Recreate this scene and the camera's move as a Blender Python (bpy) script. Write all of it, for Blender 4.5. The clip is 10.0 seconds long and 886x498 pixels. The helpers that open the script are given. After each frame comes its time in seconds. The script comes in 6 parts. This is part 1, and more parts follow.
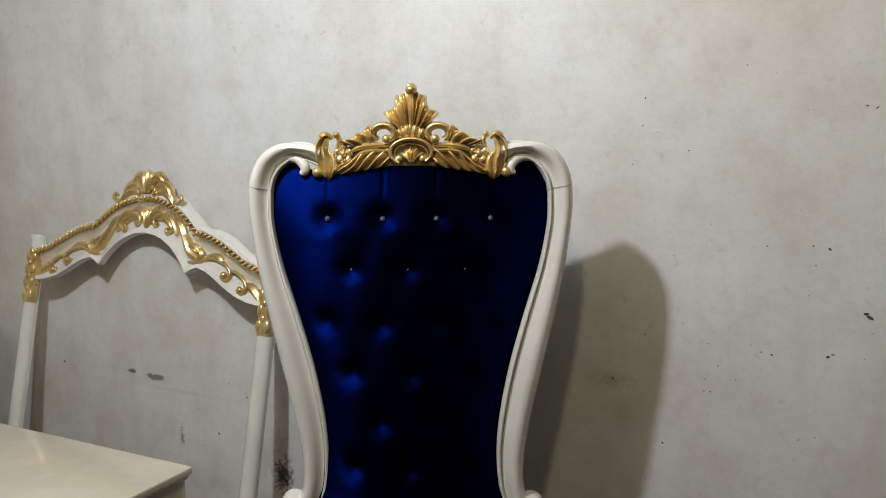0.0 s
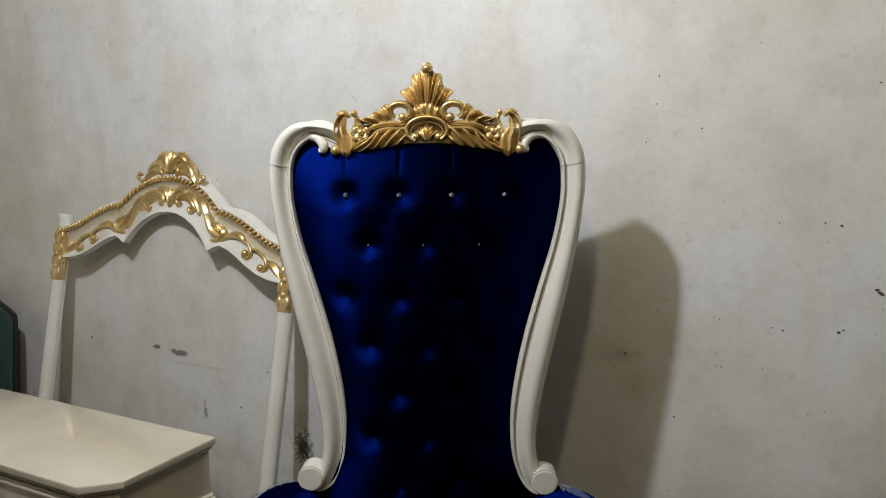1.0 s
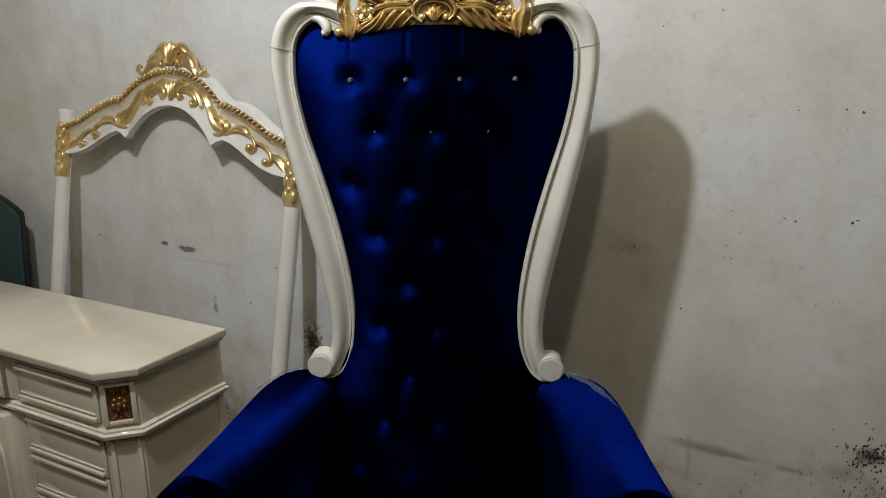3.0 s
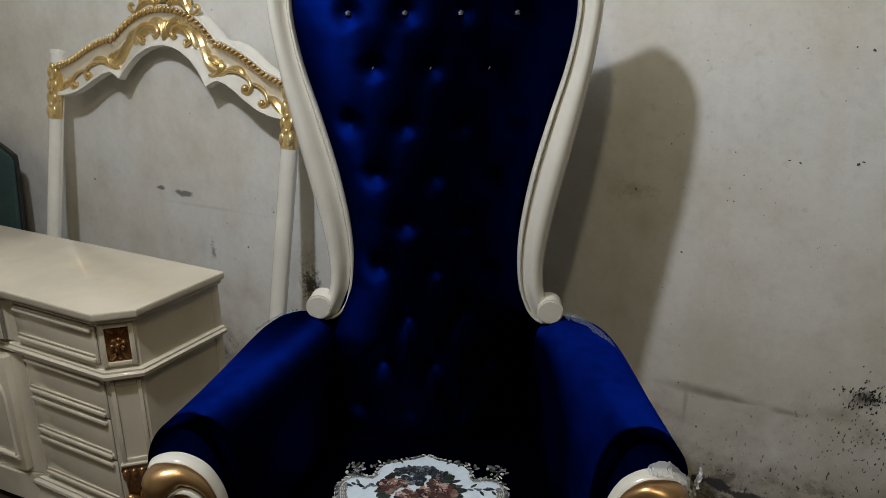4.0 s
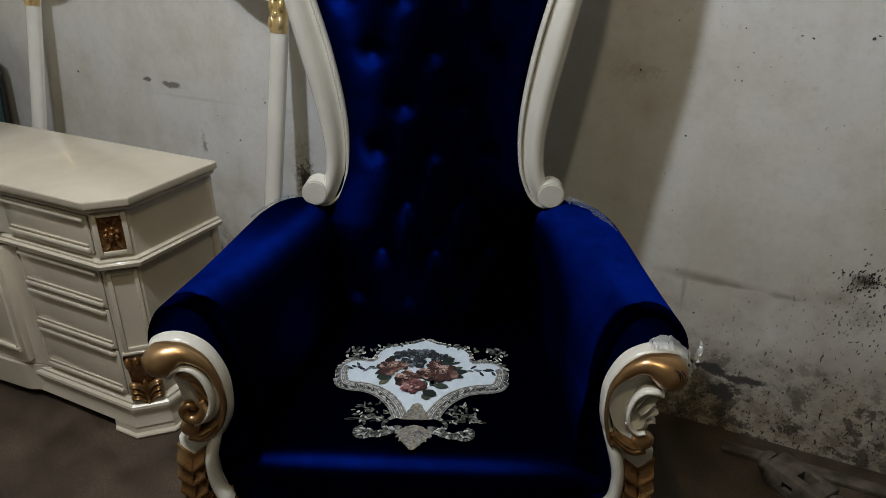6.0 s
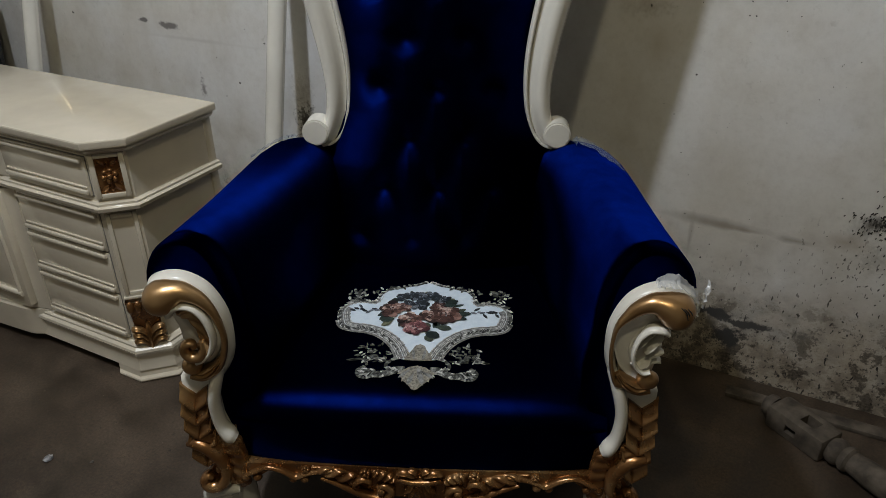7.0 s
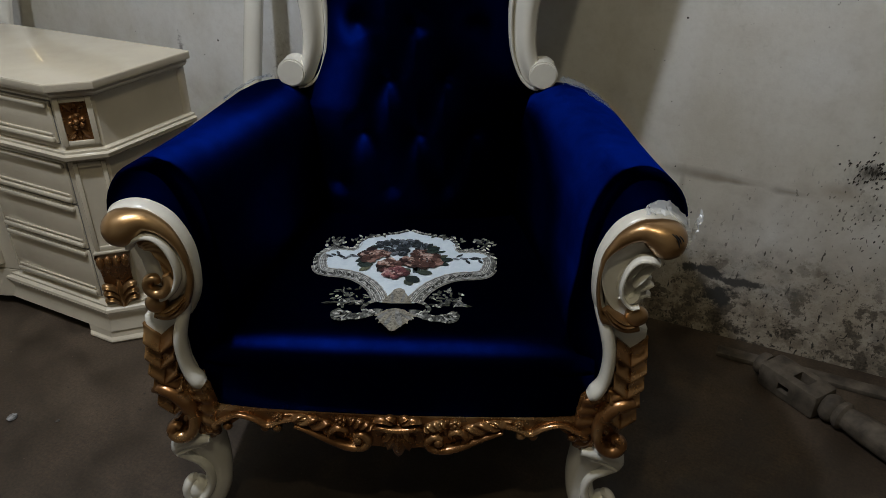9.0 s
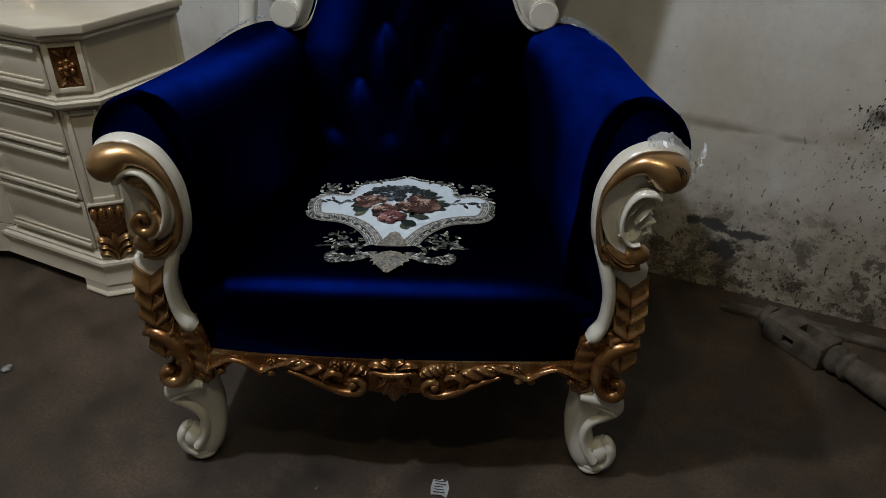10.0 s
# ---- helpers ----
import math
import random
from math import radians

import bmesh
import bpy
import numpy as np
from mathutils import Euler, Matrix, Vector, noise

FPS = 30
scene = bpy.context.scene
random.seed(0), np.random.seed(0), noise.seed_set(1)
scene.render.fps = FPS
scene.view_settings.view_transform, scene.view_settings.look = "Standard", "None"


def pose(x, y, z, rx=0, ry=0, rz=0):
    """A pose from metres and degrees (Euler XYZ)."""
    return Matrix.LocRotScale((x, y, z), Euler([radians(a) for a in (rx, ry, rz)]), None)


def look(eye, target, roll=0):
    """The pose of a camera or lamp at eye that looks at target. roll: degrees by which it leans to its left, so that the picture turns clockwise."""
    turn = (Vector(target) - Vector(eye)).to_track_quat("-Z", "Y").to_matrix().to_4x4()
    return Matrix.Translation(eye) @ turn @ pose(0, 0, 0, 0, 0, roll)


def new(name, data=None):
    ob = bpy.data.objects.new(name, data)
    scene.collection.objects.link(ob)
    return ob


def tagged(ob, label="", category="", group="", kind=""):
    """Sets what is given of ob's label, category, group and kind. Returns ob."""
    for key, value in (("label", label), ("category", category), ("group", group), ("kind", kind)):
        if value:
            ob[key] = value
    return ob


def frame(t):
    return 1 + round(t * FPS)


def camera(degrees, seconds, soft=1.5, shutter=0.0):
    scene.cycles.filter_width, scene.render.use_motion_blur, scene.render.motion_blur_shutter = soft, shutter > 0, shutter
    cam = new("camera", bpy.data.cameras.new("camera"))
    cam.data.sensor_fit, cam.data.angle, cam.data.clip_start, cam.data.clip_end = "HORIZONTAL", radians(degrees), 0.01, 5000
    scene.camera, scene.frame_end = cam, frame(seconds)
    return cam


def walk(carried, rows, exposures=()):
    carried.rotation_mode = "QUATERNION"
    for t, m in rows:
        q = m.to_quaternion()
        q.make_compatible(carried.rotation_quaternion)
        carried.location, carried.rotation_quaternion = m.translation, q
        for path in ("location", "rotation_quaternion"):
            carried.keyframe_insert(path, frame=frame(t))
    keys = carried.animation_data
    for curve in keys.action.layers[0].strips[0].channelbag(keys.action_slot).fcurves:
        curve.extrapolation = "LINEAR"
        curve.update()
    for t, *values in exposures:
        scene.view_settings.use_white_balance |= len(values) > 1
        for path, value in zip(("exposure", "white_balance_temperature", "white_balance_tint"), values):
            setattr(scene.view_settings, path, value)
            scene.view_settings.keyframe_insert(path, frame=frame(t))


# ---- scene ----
cam = camera(62.4, 10.0, 0.6)
PATH = [
    (0, (0.103, 0.051, 1.62), (-0.761, 1.841, 1.395), -0.4),
    (0.5, (0.119, 0.031, 1.613), (-0.774, 1.806, 1.384), -0.3),
    (1, (0.129, 0.018, 1.605), (-0.779, 1.78, 1.338), -0.5),
    (1.5, (0.131, 0.009, 1.594), (-0.781, 1.762, 1.285), -0.3),
    (2, (0.125, 0.012, 1.582), (-0.78, 1.754, 1.201), -0.4),
    (2.5, (0.121, 0.024, 1.569), (-0.784, 1.75, 1.12), -0.6),
    (4, (0.111, 0.04, 1.52), (-0.773, 1.719, 0.887), -0.3),
    (4.5, (0.107, 0.046, 1.503), (-0.763, 1.708, 0.809), -0.4),
    (5, (0.101, 0.042, 1.492), (-0.76, 1.686, 0.748), -0.4),
    (5.5, (0.099, 0.041, 1.471), (-0.744, 1.669, 0.673), -0.4),
    (7, (0.092, 0.056, 1.409), (-0.722, 1.603, 0.437), -0.6),
    (7.5, (0.092, 0.057, 1.387), (-0.71, 1.589, 0.383), -0.4),
    (8, (0.091, 0.063, 1.353), (-0.697, 1.59, 0.33), -0.3),
    (8.5, (0.097, 0.067, 1.313), (-0.698, 1.608, 0.316), 0.1),
    (9, (0.108, 0.068, 1.268), (-0.682, 1.625, 0.292), -0.1),
    (9.5, (0.118, 0.071, 1.223), (-0.67, 1.615, 0.225), -0.3),
    (10, (0.126, 0.073, 1.191), (-0.664, 1.594, 0.161), -0.4),
]
EXPOSURES = [(0, -0.17, 6500, 10), (2.5, -0.2, 6500, 10), (5, -0.25, 6450, 10), (7.5, -0.26, 6300, 10), (10, -0.34, 6300, 10)]
walk(cam, [(t, look(eye, target, roll)) for t, eye, target, roll in PATH], EXPOSURES)

# ---- light: two ceiling lamps, a strong one and a weaker one, and the bounce of the closed room ----
world = bpy.data.worlds.new("room_world")
scene.world = world
world.use_nodes = True
world.node_tree.nodes["Background"].inputs[0].default_value = (1.0, 0.92, 0.76, 1)
world.node_tree.nodes["Background"].inputs[1].default_value = 0.02
bulb = new("ceiling_lamp_light", bpy.data.lights.new("ceiling_lamp_light", "POINT"))
bulb.data.energy, bulb.data.shadow_soft_size = 128.0, 0.06
bulb.data.color = (0.925, 0.985, 1.10)
bulb.matrix_world = pose(-1.08, 0.34, 2.86)
second = new("rear_lamp_light", bpy.data.lights.new("rear_lamp_light", "POINT"))
second.data.energy, second.data.shadow_soft_size = 38.0, 0.06
second.data.color = (1.0, 0.885, 0.60)
second.matrix_world = pose(-0.07, 0.05, 2.85)


# ---- materials ----
def mat_base(name, color, rough=0.5, metal=0.0):
    m = bpy.data.materials.new(name)
    m.use_nodes = True
    b = m.node_tree.nodes["Principled BSDF"]
    b.inputs["Base Color"].default_value = (*color, 1)
    b.inputs["Roughness"].default_value = rough
    b.inputs["Metallic"].default_value = metal
    return m, m.node_tree, b


def node(nt, kind, **values):
    n = nt.nodes.new(kind)
    for key, value in values.items():
        n.inputs[key.replace("_", " ")].default_value = value
    return n


def coords(nt):
    c = nt.nodes.new("ShaderNodeTexCoord")
    return c.outputs["Object"]


def noise_tex(nt, vec, scale, detail=4.0, rough=0.55):
    n = node(nt, "ShaderNodeTexNoise", Scale=scale, Detail=detail, Roughness=rough)
    nt.links.new(vec, n.inputs["Vector"])
    return n.outputs["Fac"]


def ramp(nt, fac, stops):
    r = nt.nodes.new("ShaderNodeValToRGB")
    el = r.color_ramp.elements
    while len(el) < len(stops):
        el.new(0.5)
    for e, (p, c) in zip(el, stops):
        e.position = p
        e.color = (*c, 1) if len(c) == 3 else c
    nt.links.new(fac, r.inputs["Fac"])
    return r.outputs["Color"]


def grey(v):
    return (v, v, v)


def mix(nt, fac, a, b, kind="MIX"):
    n = nt.nodes.new("ShaderNodeMix")
    n.data_type, n.blend_type = "RGBA", kind
    for value, slot in ((fac, 0), (a, 6), (b, 7)):
        if isinstance(value, (int, float)):
            n.inputs[slot].default_value = value
        elif isinstance(value, tuple):
            n.inputs[slot].default_value = (*value, 1)
        else:
            nt.links.new(value, n.inputs[slot])
    return n.outputs[2]


def calc(nt, op, a, b=0.0, c=0.0):
    n = nt.nodes.new("ShaderNodeMath")
    n.operation = op
    for value, slot in ((a, 0), (b, 1), (c, 2)):
        if isinstance(value, (int, float)):
            n.inputs[slot].default_value = value
        else:
            nt.links.new(value, n.inputs[slot])
    return n.outputs[0]


def bump(nt, b, height, strength, dist):
    n = node(nt, "ShaderNodeBump", Strength=strength, Distance=dist)
    nt.links.new(height, n.inputs["Height"])
    nt.links.new(n.outputs["Normal"], b.inputs["Normal"])


def make_lacquer(name, color, rough=0.22, coat=0.5):
    m, nt, b = mat_base(name, color, rough)
    b.inputs["Coat Weight"].default_value, b.inputs["Coat Roughness"].default_value, b.inputs["Coat IOR"].default_value = coat, 0.06, 1.5 + 0.2 * coat
    v = coords(nt)
    big, fine = noise_tex(nt, v, 6.0, 5), noise_tex(nt, v, 22.0, 3)
    dirt = ramp(nt, big, [(0.35, grey(0.90)), (0.6, grey(1.0))])
    nt.links.new(mix(nt, 1.0, color, dirt, "MULTIPLY"), b.inputs["Base Color"])
    nt.links.new(ramp(nt, fine, [(0.3, grey(rough * 0.9)), (0.7, grey(rough * 1.2))]), b.inputs["Roughness"])
    return m


def make_petals(name, stops):
    """Woven threads in several shades, one to each petal."""
    m, nt, b = mat_base(name, stops[0][1], 0.62)
    piece = nt.nodes.new("ShaderNodeNewGeometry")
    v = coords(nt)
    shade = ramp(nt, piece.outputs["Random Per Island"], stops)
    nt.links.new(mix(nt, 1.0, shade, ramp(nt, noise_tex(nt, v, 260.0, 2), [(0.3, grey(0.4)), (0.7, grey(1.3))]), "MULTIPLY"), b.inputs["Base Color"])
    return m


def make_gold(name="gold_paint", tones=((0.50, 0.335, 0.115), (0.70, 0.505, 0.215), (0.90, 0.745, 0.44)), metal=0.66, rough=0.27):
    m, nt, b = mat_base(name, tones[1], 0.34, metal)
    b.inputs["Coat Weight"].default_value, b.inputs["Coat Roughness"].default_value = 0.55, 0.17
    v = coords(nt)
    big, fine = noise_tex(nt, v, 9.0, 3), noise_tex(nt, v, 40.0, 2)
    tone = ramp(nt, big, [(0.3, tones[0]), (0.55, tones[1]), (0.75, tones[2])])
    nt.links.new(tone, b.inputs["Base Color"])
    nt.links.new(ramp(nt, fine, [(0.3, grey(rough)), (0.7, grey(rough + 0.09))]), b.inputs["Roughness"])
    bump(nt, b, noise_tex(nt, v, 60.0, 3), 0.10, 0.002)
    return m


def make_velvet():
    """Deep pile fabric; the pile leans along the mesh's "nap" and takes the light as it leans."""
    m, nt, b = mat_base("blue_velvet", (0.0004, 0.0012, 0.014), 0.9)
    v = coords(nt)
    fine, pile_tone = noise_tex(nt, v, 700.0, 2), noise_tex(nt, v, 7.0, 3)
    nt.links.new(mix(nt, 1.0, (0.00005, 0.0002, 0.0012), ramp(nt, pile_tone, [(0.3, grey(0.6)), (0.7, grey(1.4))]), "MULTIPLY"), b.inputs["Base Color"])
    b.inputs["Specular IOR Level"].default_value = 0.0
    b.inputs["Sheen Weight"].default_value = 0.012
    b.inputs["Sheen Roughness"].default_value = 0.30
    nt.links.new(mix(nt, 1.0, (0.006, 0.045, 0.95), ramp(nt, pile_tone, [(0.3, grey(0.75)), (0.7, grey(1.0))]), "MULTIPLY"), b.inputs["Sheen Tint"])
    nap = nt.nodes.new("ShaderNodeAttribute")
    nap.attribute_name = "nap"
    turn = nt.nodes.new("ShaderNodeVectorTransform")
    turn.vector_type, turn.convert_from, turn.convert_to = "VECTOR", "OBJECT", "WORLD"
    nt.links.new(nap.outputs["Vector"], turn.inputs[0])
    rough = node(nt, "ShaderNodeBump", Strength=0.25, Distance=0.001)
    nt.links.new(fine, rough.inputs["Height"])
    add = nt.nodes.new("ShaderNodeVectorMath")
    nt.links.new(rough.outputs["Normal"], add.inputs[0])
    nt.links.new(turn.outputs[0], add.inputs[1])
    unit = nt.nodes.new("ShaderNodeVectorMath")
    unit.operation = "NORMALIZE"
    nt.links.new(add.outputs[0], unit.inputs[0])
    nt.links.new(unit.outputs[0], b.inputs["Normal"])
    # the leaning pile throws the light on in one direction
    gloss = node(nt, "ShaderNodeBsdfGlossy", Color=(0.0002, 0.0025, 0.038, 1), Roughness=0.50)
    gloss.distribution = "BECKMANN"
    handled = mix(nt, 1.0, ramp(nt, noise_tex(nt, v, 5.0, 4), [(0.3, grey(0.72)), (0.7, grey(1.16))]), ramp(nt, noise_tex(nt, v, 34.0, 4), [(0.3, grey(0.82)), (0.7, grey(1.12))]), "MULTIPLY")
    nt.links.new(mix(nt, 1.0, (0.0002, 0.0025, 0.038), handled, "MULTIPLY"), gloss.inputs["Color"])
    nt.links.new(unit.outputs[0], gloss.inputs["Normal"])
    both_lobes = nt.nodes.new("ShaderNodeAddShader")
    nt.links.new(b.outputs[0], both_lobes.inputs[0])
    nt.links.new(gloss.outputs[0], both_lobes.inputs[1])
    nt.links.new(both_lobes.outputs[0], nt.nodes["Material Output"].inputs["Surface"])
    return m


def spot(nt, vec, x, z, rx, rz, hard, wobble):
    """A ragged patch on the wall round (x, z): 1 inside, 0 outside."""
    sep = nt.nodes.new("ShaderNodeSeparateXYZ")
    nt.links.new(vec, sep.inputs[0])
    dx = calc(nt, "DIVIDE", calc(nt, "SUBTRACT", sep.outputs[0], x), rx)
    dz = calc(nt, "DIVIDE", calc(nt, "SUBTRACT", sep.outputs[2], z), rz)
    d = calc(nt, "SQRT", calc(nt, "ADD", calc(nt, "MULTIPLY", dx, dx), calc(nt, "MULTIPLY", dz, dz)))
    near = calc(nt, "SUBTRACT", 1.0, d)
    n = calc(nt, "ADD", near, calc(nt, "MULTIPLY", calc(nt, "SUBTRACT", wobble, 0.5), 3.0))
    return calc(nt, "MULTIPLY", calc(nt, "MINIMUM", calc(nt, "MAXIMUM", calc(nt, "MULTIPLY", n, hard), 0.0), 1.0), 1.0)


def make_wall(name, stained, shade=1.0):
    m, nt, b = mat_base(name, (0.62, 0.60, 0.56), 0.55)
    v = coords(nt)
    big, mid, fine, grain = (noise_tex(nt, v, s, d) for s, d in ((1.3, 4), (7.0, 6), (38.0, 5), (160.0, 3)))
    col = ramp(nt, big, [(0.3, (0.575, 0.545, 0.475)), (0.48, (0.655, 0.64, 0.60)), (0.60, (0.675, 0.672, 0.655)), (0.72, (0.72, 0.71, 0.68))])
    col = mix(nt, 1.0, col, ramp(nt, mid, [(0.28, (0.89, 0.88, 0.86)), (0.42, (0.965, 0.96, 0.952)), (0.5, grey(1.0)), (0.72, grey(1.035))]), "MULTIPLY")
    # trowelled mottling and yellowed patches
    col = mix(nt, 1.0, col, ramp(nt, noise_tex(nt, v, 52.0, 8, 0.72), [(0.34, (0.945, 0.94, 0.93)), (0.5, grey(1.0)), (0.66, grey(1.03))]), "MULTIPLY")
    col = mix(nt, 1.0, col, ramp(nt, noise_tex(nt, v, 2.4, 5, 0.6), [(0.36, (0.955, 0.945, 0.915)), (0.56, grey(1.015))]), "MULTIPLY")
    # unseen surfaces: shade and a warm tint set the light they bounce
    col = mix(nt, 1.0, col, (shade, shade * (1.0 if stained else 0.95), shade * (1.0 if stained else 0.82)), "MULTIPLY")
    height = mid
    if stained:
        # scuffs and chips strewn over the paint
        specks = ramp(nt, fine, [(0.61, grey(0.0)), (0.70, grey(1.0))])
        thin = ramp(nt, noise_tex(nt, v, 3.2, 4), [(0.46, grey(0.0)), (0.66, grey(0.28))])
        col = mix(nt, mix(nt, 1.0, specks, thin, "MULTIPLY"), col, (0.36, 0.335, 0.29))
        # rising damp: flaking, dirty plaster, its low tone also deepened for the dimmer light
        sep = nt.nodes.new("ShaderNodeSeparateXYZ")
        nt.links.new(v, sep.inputs[0])
        rise = calc(nt, "ADD", sep.outputs[2], calc(nt, "MULTIPLY", calc(nt, "SUBTRACT", mid, 0.5), 0.55))
        damp = ramp(nt, rise, [(0.0, grey(1.0)), (0.12, grey(0.88)), (0.24, grey(0.50)), (0.36, grey(0.14)), (0.50, grey(0.0))])
        flakes = ramp(nt, noise_tex(nt, v, 21.0, 10, 0.74), [(0.34, (0.034, 0.025, 0.016)), (0.43, (0.10, 0.075, 0.050)), (0.50, (0.22, 0.176, 0.126)), (0.57, (0.40, 0.352, 0.284)), (0.66, (0.22, 0.172, 0.120)), (0.75, (0.07, 0.052, 0.035))])
        col = mix(nt, damp, col, flakes)
        # brown water stain that climbs towards the mouldy end
        sweep = calc(nt, "ADD", calc(nt, "MULTIPLY", sep.outputs[0], 0.55), calc(nt, "MULTIPLY", rise, -1.0))
        stain = ramp(nt, calc(nt, "ADD", sweep, 0.5), [(0.05, grey(0.0)), (0.30, grey(0.42)), (0.55, grey(0.62))])
        col = mix(nt, mix(nt, 1.0, stain, ramp(nt, noise_tex(nt, v, 4.2, 6, 0.6), [(0.36, grey(0.15)), (0.62, grey(1.0))]), "MULTIPLY"), col, (0.40, 0.345, 0.265))
        # black mildew: short leaning strokes and crumbs, thick low down
        lean = nt.nodes.new("ShaderNodeMapping")
        lean.inputs["Rotation"].default_value = (0.0, radians(-22), 0.0)
        lean.inputs["Scale"].default_value = (1.0, 1.0, 0.42)
        nt.links.new(v, lean.inputs["Vector"])
        strokes = ramp(nt, noise_tex(nt, lean.outputs[0], 105.0, 3, 0.5), [(0.650, grey(0.0)), (0.664, grey(1.0))])
        reach = ramp(nt, calc(nt, "ADD", sweep, 0.5), [(0.04, grey(0.0)), (0.18, grey(0.6)), (0.34, grey(1.0))])
        col = mix(nt, mix(nt, 1.0, strokes, reach, "MULTIPLY"), col, (0.022, 0.019, 0.015))
        mildew = mix(nt, 1.0, ramp(nt, noise_tex(nt, v, 60.0, 8, 0.72), [(0.57, grey(0.0)), (0.60, grey(1.0))]), ramp(nt, rise, [(0.03, grey(1.0)), (0.16, grey(0.7)), (0.34, grey(0.0))]), "MULTIPLY")
        col = mix(nt, mildew, col, (0.050, 0.042, 0.032))
        # bared plaster and mould in ragged clumps near the floor
        clump = mix(nt, 1.0, ramp(nt, noise_tex(nt, v, 12.0, 9, 0.70), [(0.53, grey(0.0)), (0.555, grey(0.95))]), ramp(nt, rise, [(0.06, grey(1.0)), (0.17, grey(0.75)), (0.28, grey(0.0))]), "MULTIPLY")
        col = mix(nt, clump, col, ramp(nt, noise_tex(nt, v, 120.0, 4), [(0.4, (0.030, 0.024, 0.017)), (0.62, (0.12, 0.098, 0.072))]))
        # knocks through the paint, few and small
        knocks = mix(nt, 1.0, ramp(nt, noise_tex(nt, v, 62.0, 7, 0.68), [(0.675, grey(0.0)), (0.72, grey(0.8))]), ramp(nt, noise_tex(nt, v, 3.4, 4), [(0.46, grey(0.0)), (0.62, grey(1.0))]), "MULTIPLY")
        col = mix(nt, knocks, col, (0.10, 0.088, 0.07))
        # yellowed runs
        runs = nt.nodes.new("ShaderNodeVectorMath")
        runs.operation = "MULTIPLY"
        runs.inputs[1].default_value = (3.2, 3.2, 0.9)
        nt.links.new(v, runs.inputs[0])
        col = mix(nt, ramp(nt, noise_tex(nt, runs.outputs[0], 1.6, 5, 0.6), [(0.50, grey(0.0)), (0.66, grey(0.22))]), col, (0.50, 0.455, 0.36))
        # ragged black mould and bare patches
        rag, rag2, rag3 = noise_tex(nt, v, 26.0, 8, 0.7), noise_tex(nt, v, 75.0, 6, 0.7), noise_tex(nt, lean.outputs[0], 48.0, 7, 0.72)
        for x, z, rx, rz, hard, w, tone in (
            (0.298, 0.566, 0.034, 0.022, 1.0, rag3, (0.030, 0.026, 0.021)), (0.280, 0.545, 0.045, 0.036, 0.45, rag3, (0.10, 0.085, 0.066)), (0.32, 0.47, 0.05, 0.05, 0.35, rag2, (0.16, 0.14, 0.115)),
            (-0.03, 0.203, 0.075, 0.020, 3.0, rag, (0.055, 0.053, 0.05)), (0.055, 0.186, 0.07, 0.014, 3.0, rag, (0.07, 0.067, 0.062)), (0.010, 0.130, 0.060, 0.036, 3.0, rag, (0.045, 0.043, 0.040)),
            (0.20, 0.190, 0.04, 0.022, 1.1, rag2, (0.15, 0.138, 0.118)), (-2.03, 0.84, 0.055, 0.016, 2.4, rag, (0.20, 0.19, 0.175)),
            (-2.16, 0.85, 0.03, 0.01, 2.4, rag, (0.17, 0.16, 0.15)), (-1.915, 0.635, 0.014, 0.045, 1.2, rag2, (0.27, 0.26, 0.25)),
            (-1.455, 0.560, 0.045, 0.075, 1.7, rag2, (0.040, 0.036, 0.031)), (-1.46, 0.66, 0.05, 0.10, 0.5, rag2, (0.22, 0.195, 0.155)), (-0.33, 1.04, 0.07, 0.03, 0.7, rag2, (0.40, 0.365, 0.31)),
        ):
            col = mix(nt, spot(nt, v, x, z, rx, rz, hard, w), col, tone)
        for x, z, rx, rz, tone in ((-0.06, 0.487, 0.22, 0.016, (0.30, 0.265, 0.215)), (-0.01, 0.481, 0.10, 0.009, (0.27, 0.22, 0.165)), (0.13, 0.478, 0.085, 0.014, (0.17, 0.130, 0.092)), (0.24, 0.50, 0.07, 0.03, (0.33, 0.27, 0.20)), (-0.138, 0.42, 0.008, 0.075, (0.33, 0.29, 0.235)),
                                   (-1.9, 0.80, 0.4, 0.008, (0.56, 0.545, 0.51)), (-0.30, 0.95, 0.06, 0.10, (0.50, 0.46, 0.39))):
            col = mix(nt, calc(nt, "MULTIPLY", spot(nt, v, x, z, rx, rz, 0.9, mid), 0.8), col, tone)
        height = calc(nt, "ADD", mid, calc(nt, "MULTIPLY", calc(nt, "MULTIPLY", noise_tex(nt, v, 17.0, 8, 0.65), damp), 1.5))
    nt.links.new(col, b.inputs["Base Color"])
    nt.links.new(ramp(nt, fine, [(0.3, grey(0.42)), (0.7, grey(0.7))]), b.inputs["Roughness"])
    bump(nt, b, calc(nt, "ADD", calc(nt, "MULTIPLY", height, 1.0), calc(nt, "MULTIPLY", grain, 0.06)), 0.35, 0.012)
    return m


